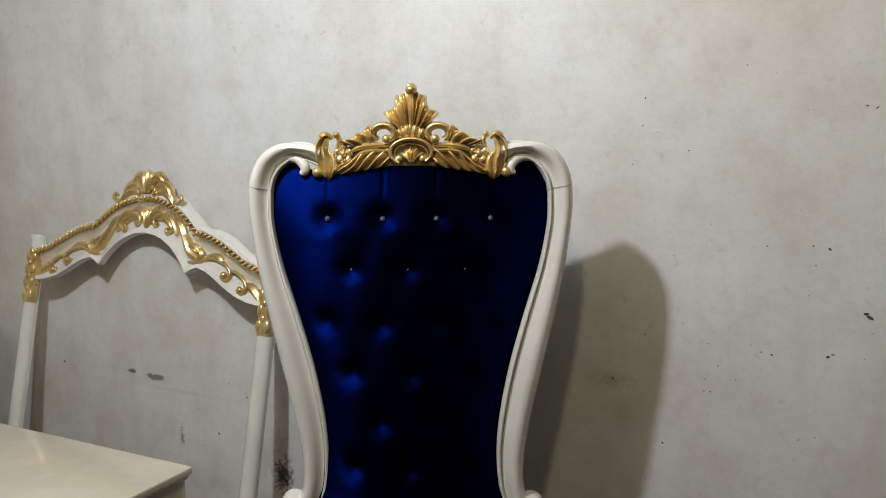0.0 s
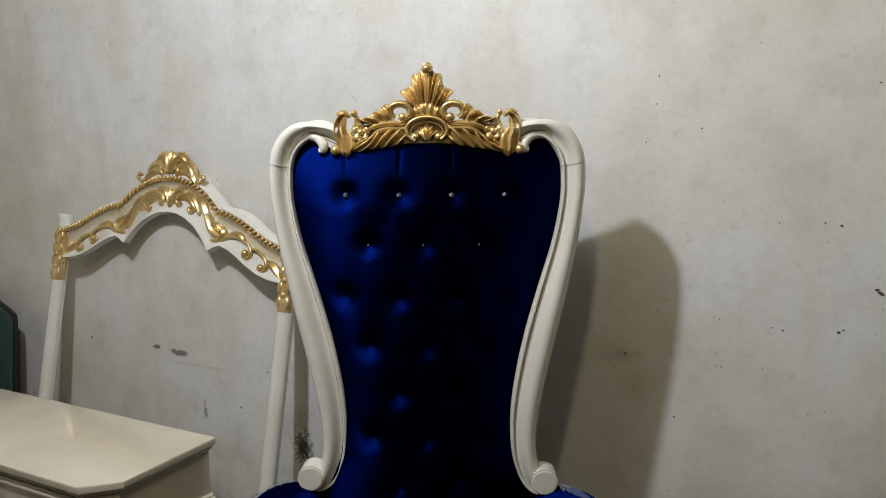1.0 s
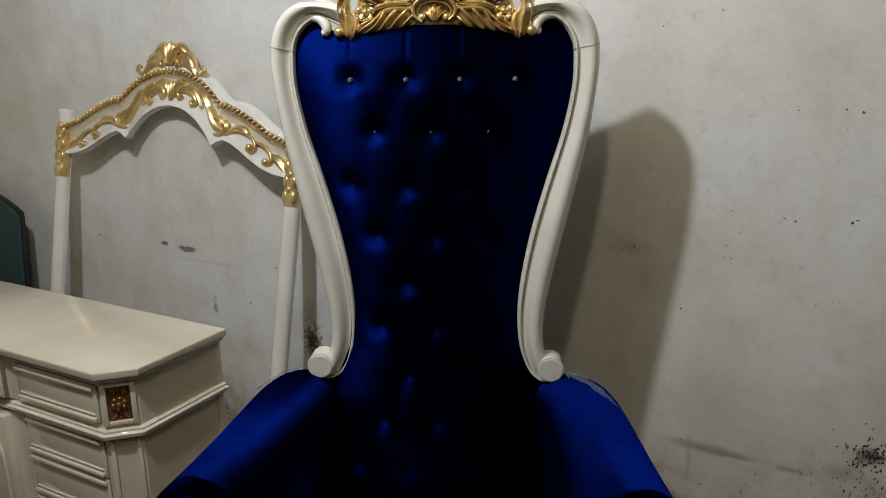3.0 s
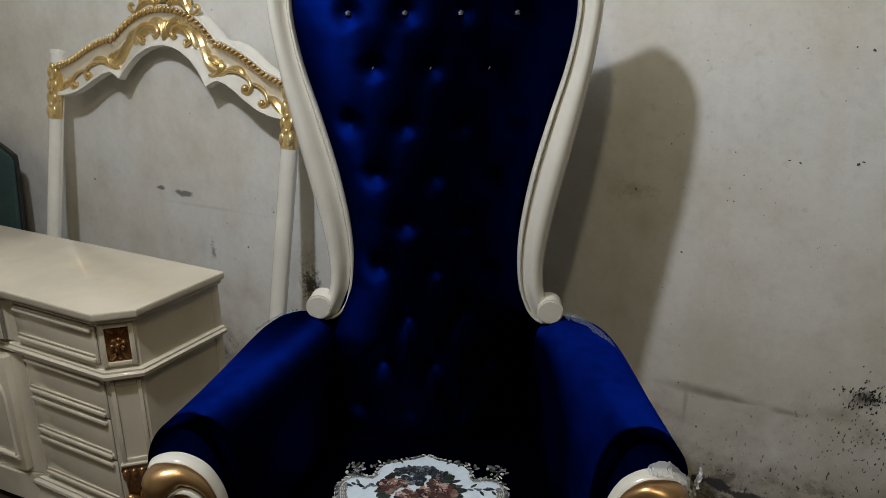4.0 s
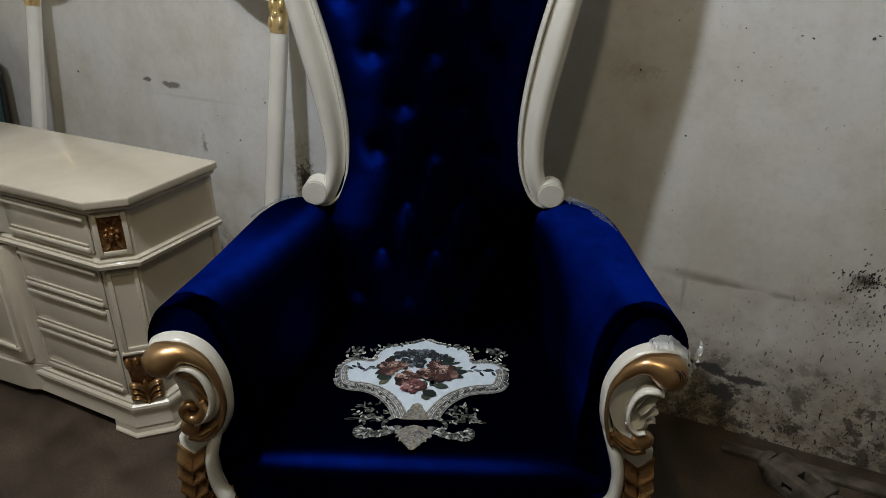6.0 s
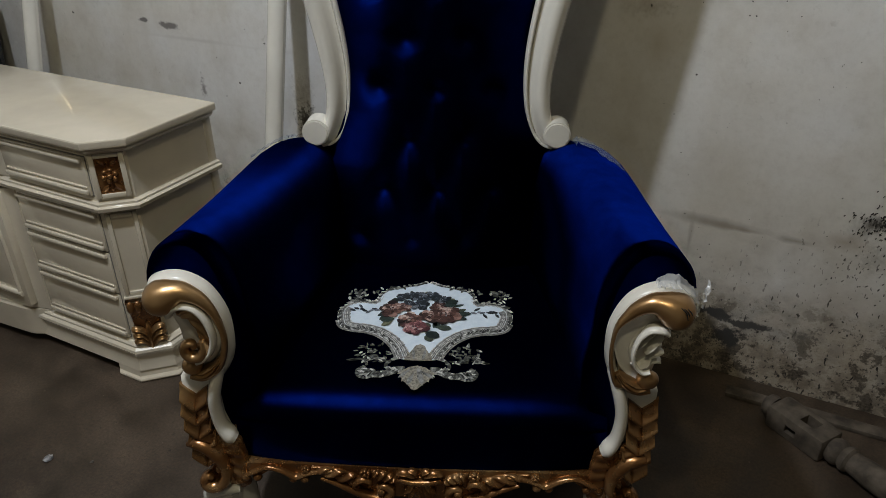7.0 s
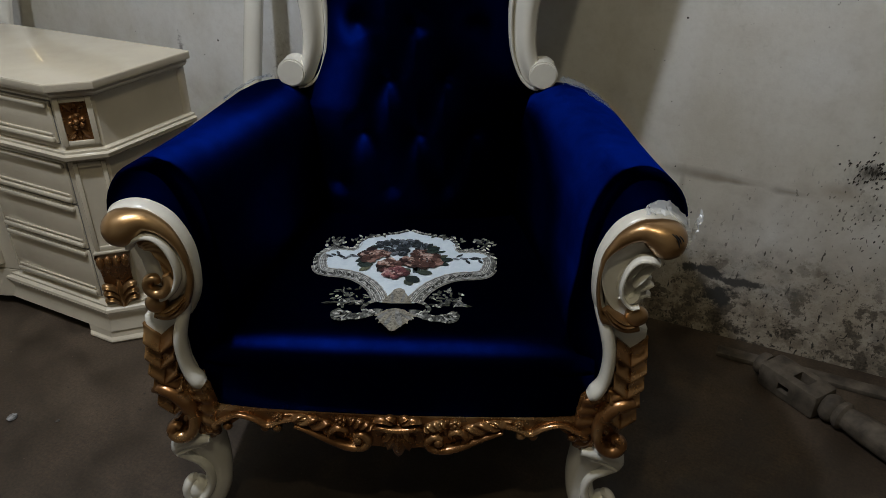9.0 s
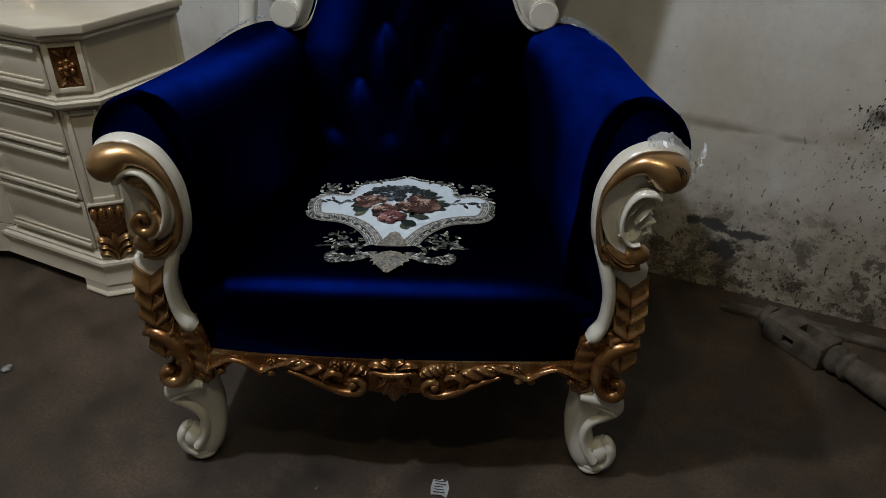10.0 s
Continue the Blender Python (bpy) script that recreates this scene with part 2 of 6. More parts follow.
def make_floor():
    m, nt, b = mat_base("worn_concrete", (0.16, 0.14, 0.12), 0.7)
    v = coords(nt)
    big, mid = (noise_tex(nt, v, s, d) for s, d in ((1.6, 5), (9.0, 7)))
    dust, grit = noise_tex(nt, v, 4.6, 9, 0.68), noise_tex(nt, v, 130.0, 9, 0.8)
    col = ramp(nt, big, [(0.34, (0.0242, 0.0150, 0.0082)), (0.52, (0.0446, 0.0297, 0.0179)), (0.70, (0.0679, 0.0471, 0.0300))])
    col = mix(nt, ramp(nt, dust, [(0.48, grey(0.0)), (0.66, grey(0.55))]), col, (0.0893, 0.0649, 0.0426))
    col = mix(nt, ramp(nt, dust, [(0.32, grey(0.5)), (0.42, grey(0.0))]), col, (0.0223, 0.0142, 0.0080))
    col = mix(nt, 1.0, col, ramp(nt, mid, [(0.3, grey(0.64)), (0.5, grey(1.0)), (0.70, grey(1.32))]), "MULTIPLY")
    col = mix(nt, 1.0, col, ramp(nt, grit, [(0.32, grey(0.5)), (0.5, grey(1.03)), (0.68, grey(1.6))]), "MULTIPLY")
    # dark droppings and pale crumbs trodden in
    col = mix(nt, ramp(nt, noise_tex(nt, v, 55.0, 4, 0.6), [(0.67, grey(0)), (0.72, grey(0.8))]), col, (0.0149, 0.0103, 0.0068))
    col = mix(nt, ramp(nt, noise_tex(nt, v, 92.0, 3, 0.5), [(0.73, grey(0)), (0.77, grey(0.7))]), col, (0.1860, 0.1462, 0.1064))
    nt.links.new(col, b.inputs["Base Color"])
    nt.links.new(ramp(nt, mid, [(0.3, grey(0.45)), (0.7, grey(0.8))]), b.inputs["Roughness"])
    bump(nt, b, calc(nt, "ADD", mid, calc(nt, "MULTIPLY", grit, 0.10)), 0.10, 0.005)
    return m


def make_rough(name, a, c, scale, rough=0.8):
    m, nt, b = mat_base(name, a, rough)
    v = coords(nt)
    fac = noise_tex(nt, v, scale, 6)
    nt.links.new(ramp(nt, fac, [(0.3, a), (0.7, c)]), b.inputs["Base Color"])
    bump(nt, b, noise_tex(nt, v, scale * 6, 4), 0.3, 0.003)
    return m


WHITE = make_lacquer("cream_lacquer", (0.73, 0.705, 0.63))
CABINET_WHITE = make_lacquer("ivory_lacquer", (0.665, 0.598, 0.470), 0.2, 1.0)
GOLD = make_gold()
VELVET = make_velvet()
WALL, CEILING, PALE, DIM, FLOOR = make_wall("painted_plaster", True), make_wall("unseen_ceiling_plaster", False, 0.40), make_wall("bounce_fill_plaster", False, 1.15), make_wall("bounce_cut_plaster", False, 0.26), make_floor()
GREEN = make_rough("dark_green_cloth", (0.012, 0.035, 0.032), (0.02, 0.05, 0.045), 60.0)
BLACK = make_rough("black_trim", (0.008, 0.008, 0.009), (0.016, 0.016, 0.017), 40.0, 0.5)
RAW_WOOD = make_rough("dusty_grey_wood", (0.036, 0.027, 0.019), (0.120, 0.097, 0.071), 26.0)
JOINT = make_rough("dusty_joint", (0.24, 0.225, 0.20), (0.36, 0.34, 0.305), 30.0)
GAP = make_rough("gap_shade_grey", (0.14, 0.13, 0.115), (0.22, 0.205, 0.18), 30.0)
PAPER = make_rough("crumpled_paper", (0.26, 0.28, 0.30), (0.44, 0.46, 0.48), 90.0)
CLOTH_WHITE = make_rough("white_woven_silk", (0.60, 0.70, 0.79), (0.72, 0.81, 0.88), 70.0, 0.55)
CLOTH_SILVER = make_rough("silver_grey_thread", (0.040, 0.041, 0.038), (0.33, 0.333, 0.322), 130.0, 0.5)
# gold for the low carvings: their weaker light is put into this darker, redder colour
SHADED_GOLD = make_gold("shaded_red_gold", ((0.135, 0.054, 0.014), (0.26, 0.120, 0.038), (0.54, 0.335, 0.150)), 0.72, 0.24)
BROWN_GOLD = make_gold("brown_gold_paint", ((0.165, 0.074, 0.022), (0.305, 0.157, 0.055), (0.56, 0.36, 0.165)), 0.74, 0.24)
# browner copy of the gold: the dark surroundings it reflects are put into the colour
DIM_GOLD = make_gold("dim_gold_paint", ((0.25, 0.135, 0.050), (0.385, 0.230, 0.098), (0.60, 0.425, 0.22)), 0.74)
PETALS = make_petals("rose_petals", [(0.0, (0.016, 0.007, 0.006)), (0.25, (0.055, 0.024, 0.019)), (0.55, (0.19, 0.098, 0.076)), (0.78, (0.36, 0.225, 0.185)), (1.0, (0.66, 0.54, 0.48))])
PINK = make_petals("pink_petals", [(0.0, (0.04, 0.010, 0.013)), (0.3, (0.16, 0.055, 0.060)), (0.65, (0.38, 0.18, 0.175)), (1.0, (0.72, 0.54, 0.50))])
SLATE = make_petals("slate_petals", [(0.0, (0.008, 0.012, 0.014)), (0.6, (0.030, 0.040, 0.050)), (1.0, (0.22, 0.25, 0.29))])
OLIVE = make_petals("olive_leaves", [(0.0, (0.008, 0.016, 0.014)), (0.5, (0.026, 0.044, 0.036)), (0.8, (0.075, 0.085, 0.050)), (1.0, (0.19, 0.20, 0.12))])
SILVER = make_petals("silver_thread_leaves", [(0.0, (0.012, 0.013, 0.012)), (0.4, (0.062, 0.066, 0.060)), (0.75, (0.23, 0.24, 0.225)), (0.9, (0.50, 0.51, 0.49)), (1.0, (0.75, 0.76, 0.73))])
GOLD_WASH = make_gold("thin_gold_wash", ((0.60, 0.51, 0.36), (0.68, 0.61, 0.47), (0.74, 0.69, 0.58)), 0.12)
GLASS, _nt, _b = mat_base("mirror_backed_crystal", (0.85, 0.88, 0.95), 0.05, 0.9)
PLASTIC, _nt, _b = mat_base("clear_plastic_film", (0.75, 0.77, 0.78), 0.18)
_b.inputs["Alpha"].default_value = 0.42
DARK_FILM, _nt, _b = mat_base("grey_plastic_film", (0.17, 0.21, 0.26), 0.2)
_b.inputs["Alpha"].default_value = 0.38
FOIL = make_rough("dirty_foil", (0.035, 0.033, 0.032), (0.40, 0.40, 0.41), 110.0, 0.4)
MOULD = make_rough("black_mould", (0.010, 0.009, 0.007), (0.045, 0.040, 0.032), 150.0)
MARK = make_rough("dark_chip", (0.03, 0.027, 0.023), (0.15, 0.138, 0.12), 150.0)


# ---- shapes ----
def part(name, bm, material, parent=None, label="", smooth=38):
    """Links a bmesh as one mesh object under a thing or a part."""
    bmesh.ops.recalc_face_normals(bm, faces=bm.faces[:])
    me = bpy.data.meshes.new(name)
    bm.to_mesh(me)
    bm.free()
    me.materials.append(material)
    if smooth:
        me.polygons.foreach_set("use_smooth", [True] * len(me.polygons))
        me.set_sharp_from_angle(angle=radians(smooth))
    ob = new(name, me)
    ob.parent = parent
    if label:
        tagged(ob, label)
    return ob


def spline(pts, n):
    """n points on a smooth curve through pts (tuples of any length)."""
    p = np.array([pts[0], *pts, pts[-1]], float)
    p[0], p[-1] = 2 * p[1] - p[2], 2 * p[-2] - p[-3]
    out = []
    for k in range(n):
        s = k / (n - 1) * (len(pts) - 1)
        i = min(int(s), len(pts) - 2)
        t = s - i
        a, b, c, d = p[i:i + 4]
        out.append(0.5 * (2 * b + (c - a) * t + (2 * a - 5 * b + 4 * c - d) * t * t + (3 * b - a - 3 * c + d) * t ** 3))
    return out


def carve(bm, pts, v=0.0, n=20, sides=8, deep=1.0, mir=1):
    """A tapering rod along a curve of (u, z, radius[, v]) in an upright plane; deep: its depth against its width."""
    pts = spline([(q[0], q[1], q[2], q[3] if len(q) > 3 else v) for q in pts], n)
    rings = []
    for i, q in enumerate(pts):
        a, b = pts[max(i - 1, 0)], pts[min(i + 1, n - 1)]
        t = Vector((b[0] - a[0], 0, b[1] - a[1]))
        t = t.normalized() if t.length > 1e-9 else Vector((0, 0, 1))
        side = Vector((-t.z, 0, t.x))
        r = max(q[2], 0.0008)
        ring = []
        for k in range(sides):
            g = 2 * math.pi * k / sides
            c = Vector((q[0], q[3], q[1])) + side * (r * math.cos(g)) + Vector((0, r * deep * math.sin(g), 0))
            ring.append(bm.verts.new((c.x * mir, c.y, c.z)))
        rings.append(ring)
    for a, b in zip(rings, rings[1:]):
        for k in range(sides):
            bm.faces.new((a[k], a[(k + 1) % sides], b[(k + 1) % sides], b[k]))
    bm.faces.new(rings[0])
    bm.faces.new(rings[-1])


def ball(bm, c, r, segments=14, rings=9):
    r = (r, r, r) if isinstance(r, (int, float)) else r
    bmesh.ops.create_uvsphere(bm, u_segments=segments, v_segments=rings, radius=1.0, matrix=Matrix.LocRotScale(c, None, r))


def box(bm, lo, hi, bevel=0.0):
    c = [(a + b) / 2 for a, b in zip(lo, hi)]
    s = [b - a for a, b in zip(lo, hi)]
    made = bmesh.ops.create_cube(bm, size=1.0, matrix=Matrix.LocRotScale(c, None, s))
    if bevel:
        edges = list({e for vert in made["verts"] for e in vert.link_edges})
        bmesh.ops.bevel(bm, geom=edges, offset=bevel, segments=2, affect="EDGES", profile=0.5)


def slab(bm, outline, y0, y1, mir=1, soft=0.0):
    """An outline of (u, z) extruded from y0 to y1 (front to back); soft: its front edge drawn in."""
    n = len(outline)
    cu, cz = sum(p[0] for p in outline) / n, sum(p[1] for p in outline) / n
    front, mid, back = [], [], []
    for u, z in outline:
        d = math.hypot(cu - u, cz - z) or 1
        front.append(bm.verts.new(((u + (cu - u) / d * soft) * mir, y0, z + (cz - z) / d * soft)))
        mid.append(bm.verts.new((u * mir, y0 + soft, z)))
        back.append(bm.verts.new((u * mir, y1, z)))
    for a, b in ((front, mid), (mid, back)):
        for k in range(n):
            bm.faces.new((a[k], a[(k + 1) % n], b[(k + 1) % n], b[k]))
    bm.faces.new(front)
    bm.faces.new(back)


def leaf(bm, curve, width, v, height, ribs=3, n=14, m=9, mir=1, flute=0.35):
    """A carved leaf along a curve of (u, z): swollen, grooved along its length, pointed at its end."""
    pts = spline(curve, n)
    rows = []
    for i, q in enumerate(pts):
        f = i / (n - 1)
        a, b = pts[max(i - 1, 0)], pts[min(i + 1, n - 1)]
        t = Vector((b[0] - a[0], b[1] - a[1])).normalized()
        s = Vector((-t.y, t.x))
        w = width * (0.45 + 0.55 * math.sin(math.pi * min(f * 1.25, 1.0) * 0.72)) * (1 - f ** 7) ** 0.6 + 0.0006
        row = []
        for k in range(m):
            x = 2 * k / (m - 1) - 1
            h = height * (1 - x * x) ** 0.5 * (0.55 + 0.45 * math.sin(math.pi * f)) * (1 - flute + flute * math.cos(math.pi * ribs * x) ** 2)
            row.append(bm.verts.new(((q[0] + s.x * w * x) * mir, v - h, q[1] + s.y * w * x)))
        rows.append(row)
    back = [[bm.verts.new((p.co.x, v + 0.004, p.co.z)) for p in (row[0], row[-1])] for row in rows]
    for i in range(n - 1):
        for k in range(m - 1):
            bm.faces.new((rows[i][k], rows[i][k + 1], rows[i + 1][k + 1], rows[i + 1][k]))
        bm.faces.new((rows[i][0], rows[i + 1][0], back[i + 1][0], back[i][0]))
        bm.faces.new((rows[i][-1], rows[i + 1][-1], back[i + 1][1], back[i][1]))
        bm.faces.new((back[i][0], back[i + 1][0], back[i + 1][1], back[i][1]))
    bm.faces.new((*rows[0], back[0][1], back[0][0]))


def frond(bm, a, b, v, height, flutes, slant=0.0, n=48, m=11, mir=1, deep=0.5, scallop=0.06):
    """A carved leaf between two curves of (u, z), with gouges across it and a notched outer edge (curve a)."""
    pa, pb = spline(a, n), spline(b, n)
    rows = []
    for i in range(n):
        f = i / (n - 1)
        ends = min(1.0, 5 * f + 0.35, 5 * (1 - f) + 0.35)
        row = []
        for k in range(m):
            x = k / (m - 1)
            ridge = 0.5 + 0.5 * math.cos(2 * math.pi * (flutes * f + slant * x))
            p = pa[i] + (pb[i] - pa[i]) * (x - scallop * (ridge - 0.6) * (1 - x) ** 2)
            dome = (0.25 + 0.75 * (1 - (2 * x - 1) ** 2) ** 0.5)
            row.append(bm.verts.new((p[0] * mir, v - height * ends * dome * (1 - deep + deep * ridge), p[1])))
        rows.append(row)
    back = [[bm.verts.new((p.co.x, v + 0.008, p.co.z)) for p in (row[0], row[-1])] for row in rows]
    for i in range(n - 1):
        for k in range(m - 1):
            bm.faces.new((rows[i][k], rows[i][k + 1], rows[i + 1][k + 1], rows[i + 1][k]))
        bm.faces.new((rows[i][0], rows[i + 1][0], back[i + 1][0], back[i][0]))
        bm.faces.new((rows[i][-1], rows[i + 1][-1], back[i + 1][1], back[i][1]))
        bm.faces.new((back[i][0], back[i + 1][0], back[i + 1][1], back[i][1]))
    bm.faces.new((*rows[0], back[0][1], back[0][0]))
    bm.faces.new((*rows[-1], back[-1][1], back[-1][0]))


def rosette(bm, u, z, r, v, petals=5, mir=1):
    """A carved flower: lobed petals round a raised heart, as one surface."""
    turns = petals * 8
    rows = []
    for f, h in ((1.0, 0.0), (0.97, 0.22), (0.84, 0.36), (0.66, 0.34), (0.48, 0.22), (0.36, 0.14), (0.31, 0.34), (0.20, 0.50), (0.08, 0.55)):
        row = []
        for k in range(turns):
            a = 2 * math.pi * k / turns + 0.3
            lobe = abs(math.cos(petals * (a - 0.3) / 2)) if f > 0.32 else 1.0
            rr = r * f * (0.72 + 0.28 * lobe ** 0.5)
            row.append(bm.verts.new(((u + rr * math.cos(a)) * mir, v - r * h * (0.35 + 0.65 * lobe), z + rr * math.sin(a))))
        rows.append(row)
    for a, b in zip(rows, rows[1:]):
        for k in range(turns):
            bm.faces.new((a[k], a[(k + 1) % turns], b[(k + 1) % turns], b[k]))
    bm.faces.new(rows[-1])
    back = [bm.verts.new((p.co.x, v + 0.006, p.co.z)) for p in rows[0]]
    for k in range(turns):
        bm.faces.new((rows[0][k], rows[0][(k + 1) % turns], back[(k + 1) % turns], back[k]))
    bm.faces.new(back)


def comb(ob, lean):
    """The lean of a velvet part's pile: lean(x, y, z) at each vertex."""
    at = ob.data.attributes.new("nap", "FLOAT_VECTOR", "POINT")
    at.data.foreach_set("vector", [c for p in ob.data.vertices for c in lean(*p.co)])


def interp(x, xs, ys):
    return float(np.interp(x, xs, ys))


# ---- the room ----
WALL_Y = 1.992


def wall(name, lo, hi, material, label):
    bm = bmesh.new()
    box(bm, lo, hi)
    return tagged(part(name, bm, material, smooth=0), label, "wall", kind="structure")


wall("wall_north", (-3.7, WALL_Y, 0), (2.6, WALL_Y + 0.2, 3.1), WALL, "cream painted plaster wall with scuffs and rising damp")
# unseen walls and ceiling, made dark or bright to shape the bounce light
wall("wall_south", (-3.7, -2.9, 0), (2.6, -2.7, 3.1), DIM, "unseen wall closing the room, darkened to cut bounce light")
wall("wall_west", (-3.9, -2.9, 0), (-3.7, WALL_Y + 0.2, 3.1), PALE, "unseen side wall, brightened to bounce light onto the left")
wall("wall_east", (2.6, -2.9, 0), (2.8, WALL_Y + 0.2, 3.1), DIM, "unseen side wall, darkened to cut bounce light")
bm = bmesh.new()
box(bm, (-3.9, -2.9, -0.15), (2.8, WALL_Y + 0.2, 0))
tagged(part("floor", bm, FLOOR, smooth=0), "dusty worn brown concrete floor", "floor", kind="structure")
bm = bmesh.new()
box(bm, (-3.9, -2.9, 3.1), (2.8, WALL_Y + 0.2, 3.25))
tagged(part("ceiling", bm, CEILING, smooth=0), "unseen ceiling, tone and warm tint set for bounce light", "ceiling", kind="structure")

# ---- the throne chair; u to its left-right, v to its back, z up ----
chair = new("throne_armchair")
tagged(chair, "tall cream and gold carved throne armchair in royal blue tufted velvet", "armchair")
chair.matrix_world = pose(-0.4606, 0.9922, 0, 0, 0, 24)

# outline of the back: half width of the padded panel at each height
PZ = [0.40, 0.62, 0.72, 0.79, 0.855, 0.95, 1.037, 1.15, 1.27, 1.387, 1.48, 1.553, 1.64]
PW = [0.300, 0.298, 0.290, 0.262, 0.232, 0.217, 0.221, 0.243, 0.274, 0.308, 0.329, 0.337, 0.335]
TU = [0.0, 0.10, 0.19, 0.215, 0.25, 0.275, 0.30, 0.32, 0.337]
TZ = [1.626, 1.616, 1.597, 1.600, 1.626, 1.638, 1.626, 1.592, 1.550]
BUTTON_ROWS = [(1.503, (-0.181, -0.054, 0.067, 0.189)), (1.388, (-0.128, 0.001, 0.130)), (1.262, (-0.185, -0.060, 0.068, 0.190)),
               (1.146, (-0.127, 0.004, 0.132)), (1.030, (-0.064, 0.066)), (0.915, (-0.125, 0.002, 0.130)),
               (0.790, (-0.064, 0.066)), (0.665, (-0.128, 0.001, 0.130)), (0.540, (-0.192, -0.065, 0.064, 0.19))]
BUTTONS = [(u, z) for z, us in BUTTON_ROWS for u in us]
PLEATS = [((u, 1.503), (u, 1.66)) for u in BUTTON_ROWS[0][1]]
for (z0, us0), (z1, us1) in zip(BUTTON_ROWS, BUTTON_ROWS[1:]):
    PLEATS += [((a, z0), (b, z1)) for a in us0 for b in us1 if abs(a - b) < 0.1]


def back_depth(u, z, w):
    """Where the padded back's face lies: a soft swelling with dents at the buttons and folds between them."""
    edge = abs(u) / max(w, 0.01)
    swell = (0.045 * (1 - edge ** 4) + 0.036 * (1 - edge ** 2)) * math.sin(math.pi / 2 * min(1.0, max(0.0, (1.645 - z) / 0.19))) ** 0.9
    low = interp(z, [0.85, 1.25], [1.0, 0.0])
    dent = 0.0
    for bu, bz in BUTTONS:
        d2 = (u - bu) ** 2 + (z - bz) ** 2
        if d2 < 0.010:
            dent = max(dent, (0.013 + 0.004 * low) * interp(z, [0.50, 0.66], [0.25, 1.0]) * math.exp(-d2 / 0.0010) + 0.002 * math.exp(-d2 / 0.0002))
    fold = 0.0
    for (au, az), (bu, bz) in PLEATS:
        if abs(z - (az + bz) / 2) < 0.11 and abs(u - (au + bu) / 2) < 0.11:
            du, dz = bu - au, bz - az
            t = max(0.0, min(1.0, ((u - au) * du + (z - az) * dz) / (du * du + dz * dz)))
            d = math.hypot(u - au - t * du, z - az - t * dz)
            if au == bu:
                fold = max(fold, 0.0032 * math.exp(-d * d / 0.00001))
            else:
                ends = 1 - 0.45 * math.sin(math.pi * t)
                fold = max(fold, (0.0055 + 0.0105 * interp(z, [0.78, 0.98], [1.0, 0.0])) * interp(z, [0.50, 0.66], [0.4, 1.0]) * ends * (0.5 + 0.5 * math.cos(math.pi * min(1.0, d / 0.054))) ** 1.25)
    return 0.612 - swell + max(dent, fold) + 0.35 * min(dent, fold) - 0.05 * max(0.0, 0.75 - z)


bm = bmesh.new()
NU, NZ = 150, 260
grid = []
for j in range(NZ):
    r = j / (NZ - 1)
    row = []
    for i in range(NU):
        s = 2 * i / (NU - 1) - 1
        z = 0.40 + r * 1.24
        w = interp(z, PZ, PW)
        u = s * w
        z = 0.40 + r * (interp(abs(u), TU, TZ) - 0.40)
        w = interp(z, PZ, PW)
        row.append(bm.verts.new((s * w, back_depth(s * w, z, w), z)))
    grid.append(row)
for j in range(NZ - 1):
    for i in range(NU - 1):
        bm.faces.new((grid[j][i], grid[j][i + 1], grid[j + 1][i + 1], grid[j + 1][i]))
rim = grid[0] + [row[-1] for row in grid[1:]] + grid[-1][-2::-1] + [row[0] for row in grid[-2:0:-1]]
behind = [bm.verts.new((p.co.x, 0.66, p.co.z)) for p in rim]
for k in range(len(rim)):
    bm.faces.new((rim[k], rim[(k + 1) % len(rim)], behind[(k + 1) % len(rim)], behind[k]))
bm.faces.new(behind)
backrest = part("backrest", bm, VELVET, chair, "deep-buttoned royal blue velvet back", smooth=75)
# pile leaning across, more to one side, fitted to highlights seen from the camera
def pile_tone(x, y, z):
    e = x / interp(z, PZ, PW)
    across = interp(e, [-1.0, -0.88, -0.7, -0.2, 0.35, 1.0], [0.10, 0.06, 0.12, 0.22, 0.40, 0.90])
    edge = interp(e, [-1.0, -0.85, -0.62, -0.45, 0.2, 1.0], [0.46, 0.40, 0.24, 0.10, 0.0, -0.30]) * interp(z, [0.64, 0.76, 0.92, 1.1], [0.0, 1.15, 1.15, 1.0])
    return across, 0.0, edge - 0.26 * interp(z, [1.42, 1.62], [0.0, 1.0]) * interp(e, [-0.95, -0.6], [0.1, 1.0]) + interp(z, [0.48, 0.62, 0.95], [0.16, 0.15, 0.05])


comb(backrest, pile_tone)

bm = bmesh.new()
bmesh.ops.create_icosphere(bm, subdivisions=1, radius=0.0072)
first = None
for bu, bz in BUTTONS:
    y = back_depth(bu, bz, interp(bz, PZ, PW)) - (0.004 if bz > 1.45 else -0.0054 if bz > 1.3 else -0.0064)
    if first is None:
        first = button = part("button", bm, GLASS, backrest, "faceted crystal button", smooth=0)
    else:
        button = new("button", first.data)
        button.parent = backrest
    button.location = (bu, y, bz)

# padded rear of the back
bm = bmesh.new()
slab(bm, [(-0.3, 0.40), (0.3, 0.40), (0.24, 0.8), (0.22, 1.0), (0.3, 1.35), (0.33, 1.6), (0, 1.62), (-0.33, 1.6), (-0.3, 1.35), (-0.22, 1.0), (-0.24, 0.8)], 0.662, 0.70)
part("rear_panel", bm, VELVET, chair)


# the rail's outer edge, its inner edge beside the velvet, and its section between the two (share across, relief)
RAIL_OUT = [(0.200, 1.668), (0.255, 1.676), (0.305, 1.673), (0.344, 1.648), (0.368, 1.604), (0.375, 1.555), (0.372, 1.490), (0.358, 1.385), (0.336, 1.270), (0.310, 1.152), (0.284, 1.035), (0.268, 0.940), (0.266, 0.870), (0.276, 0.820), (0.288, 0.800), (0.304, 0.790)]
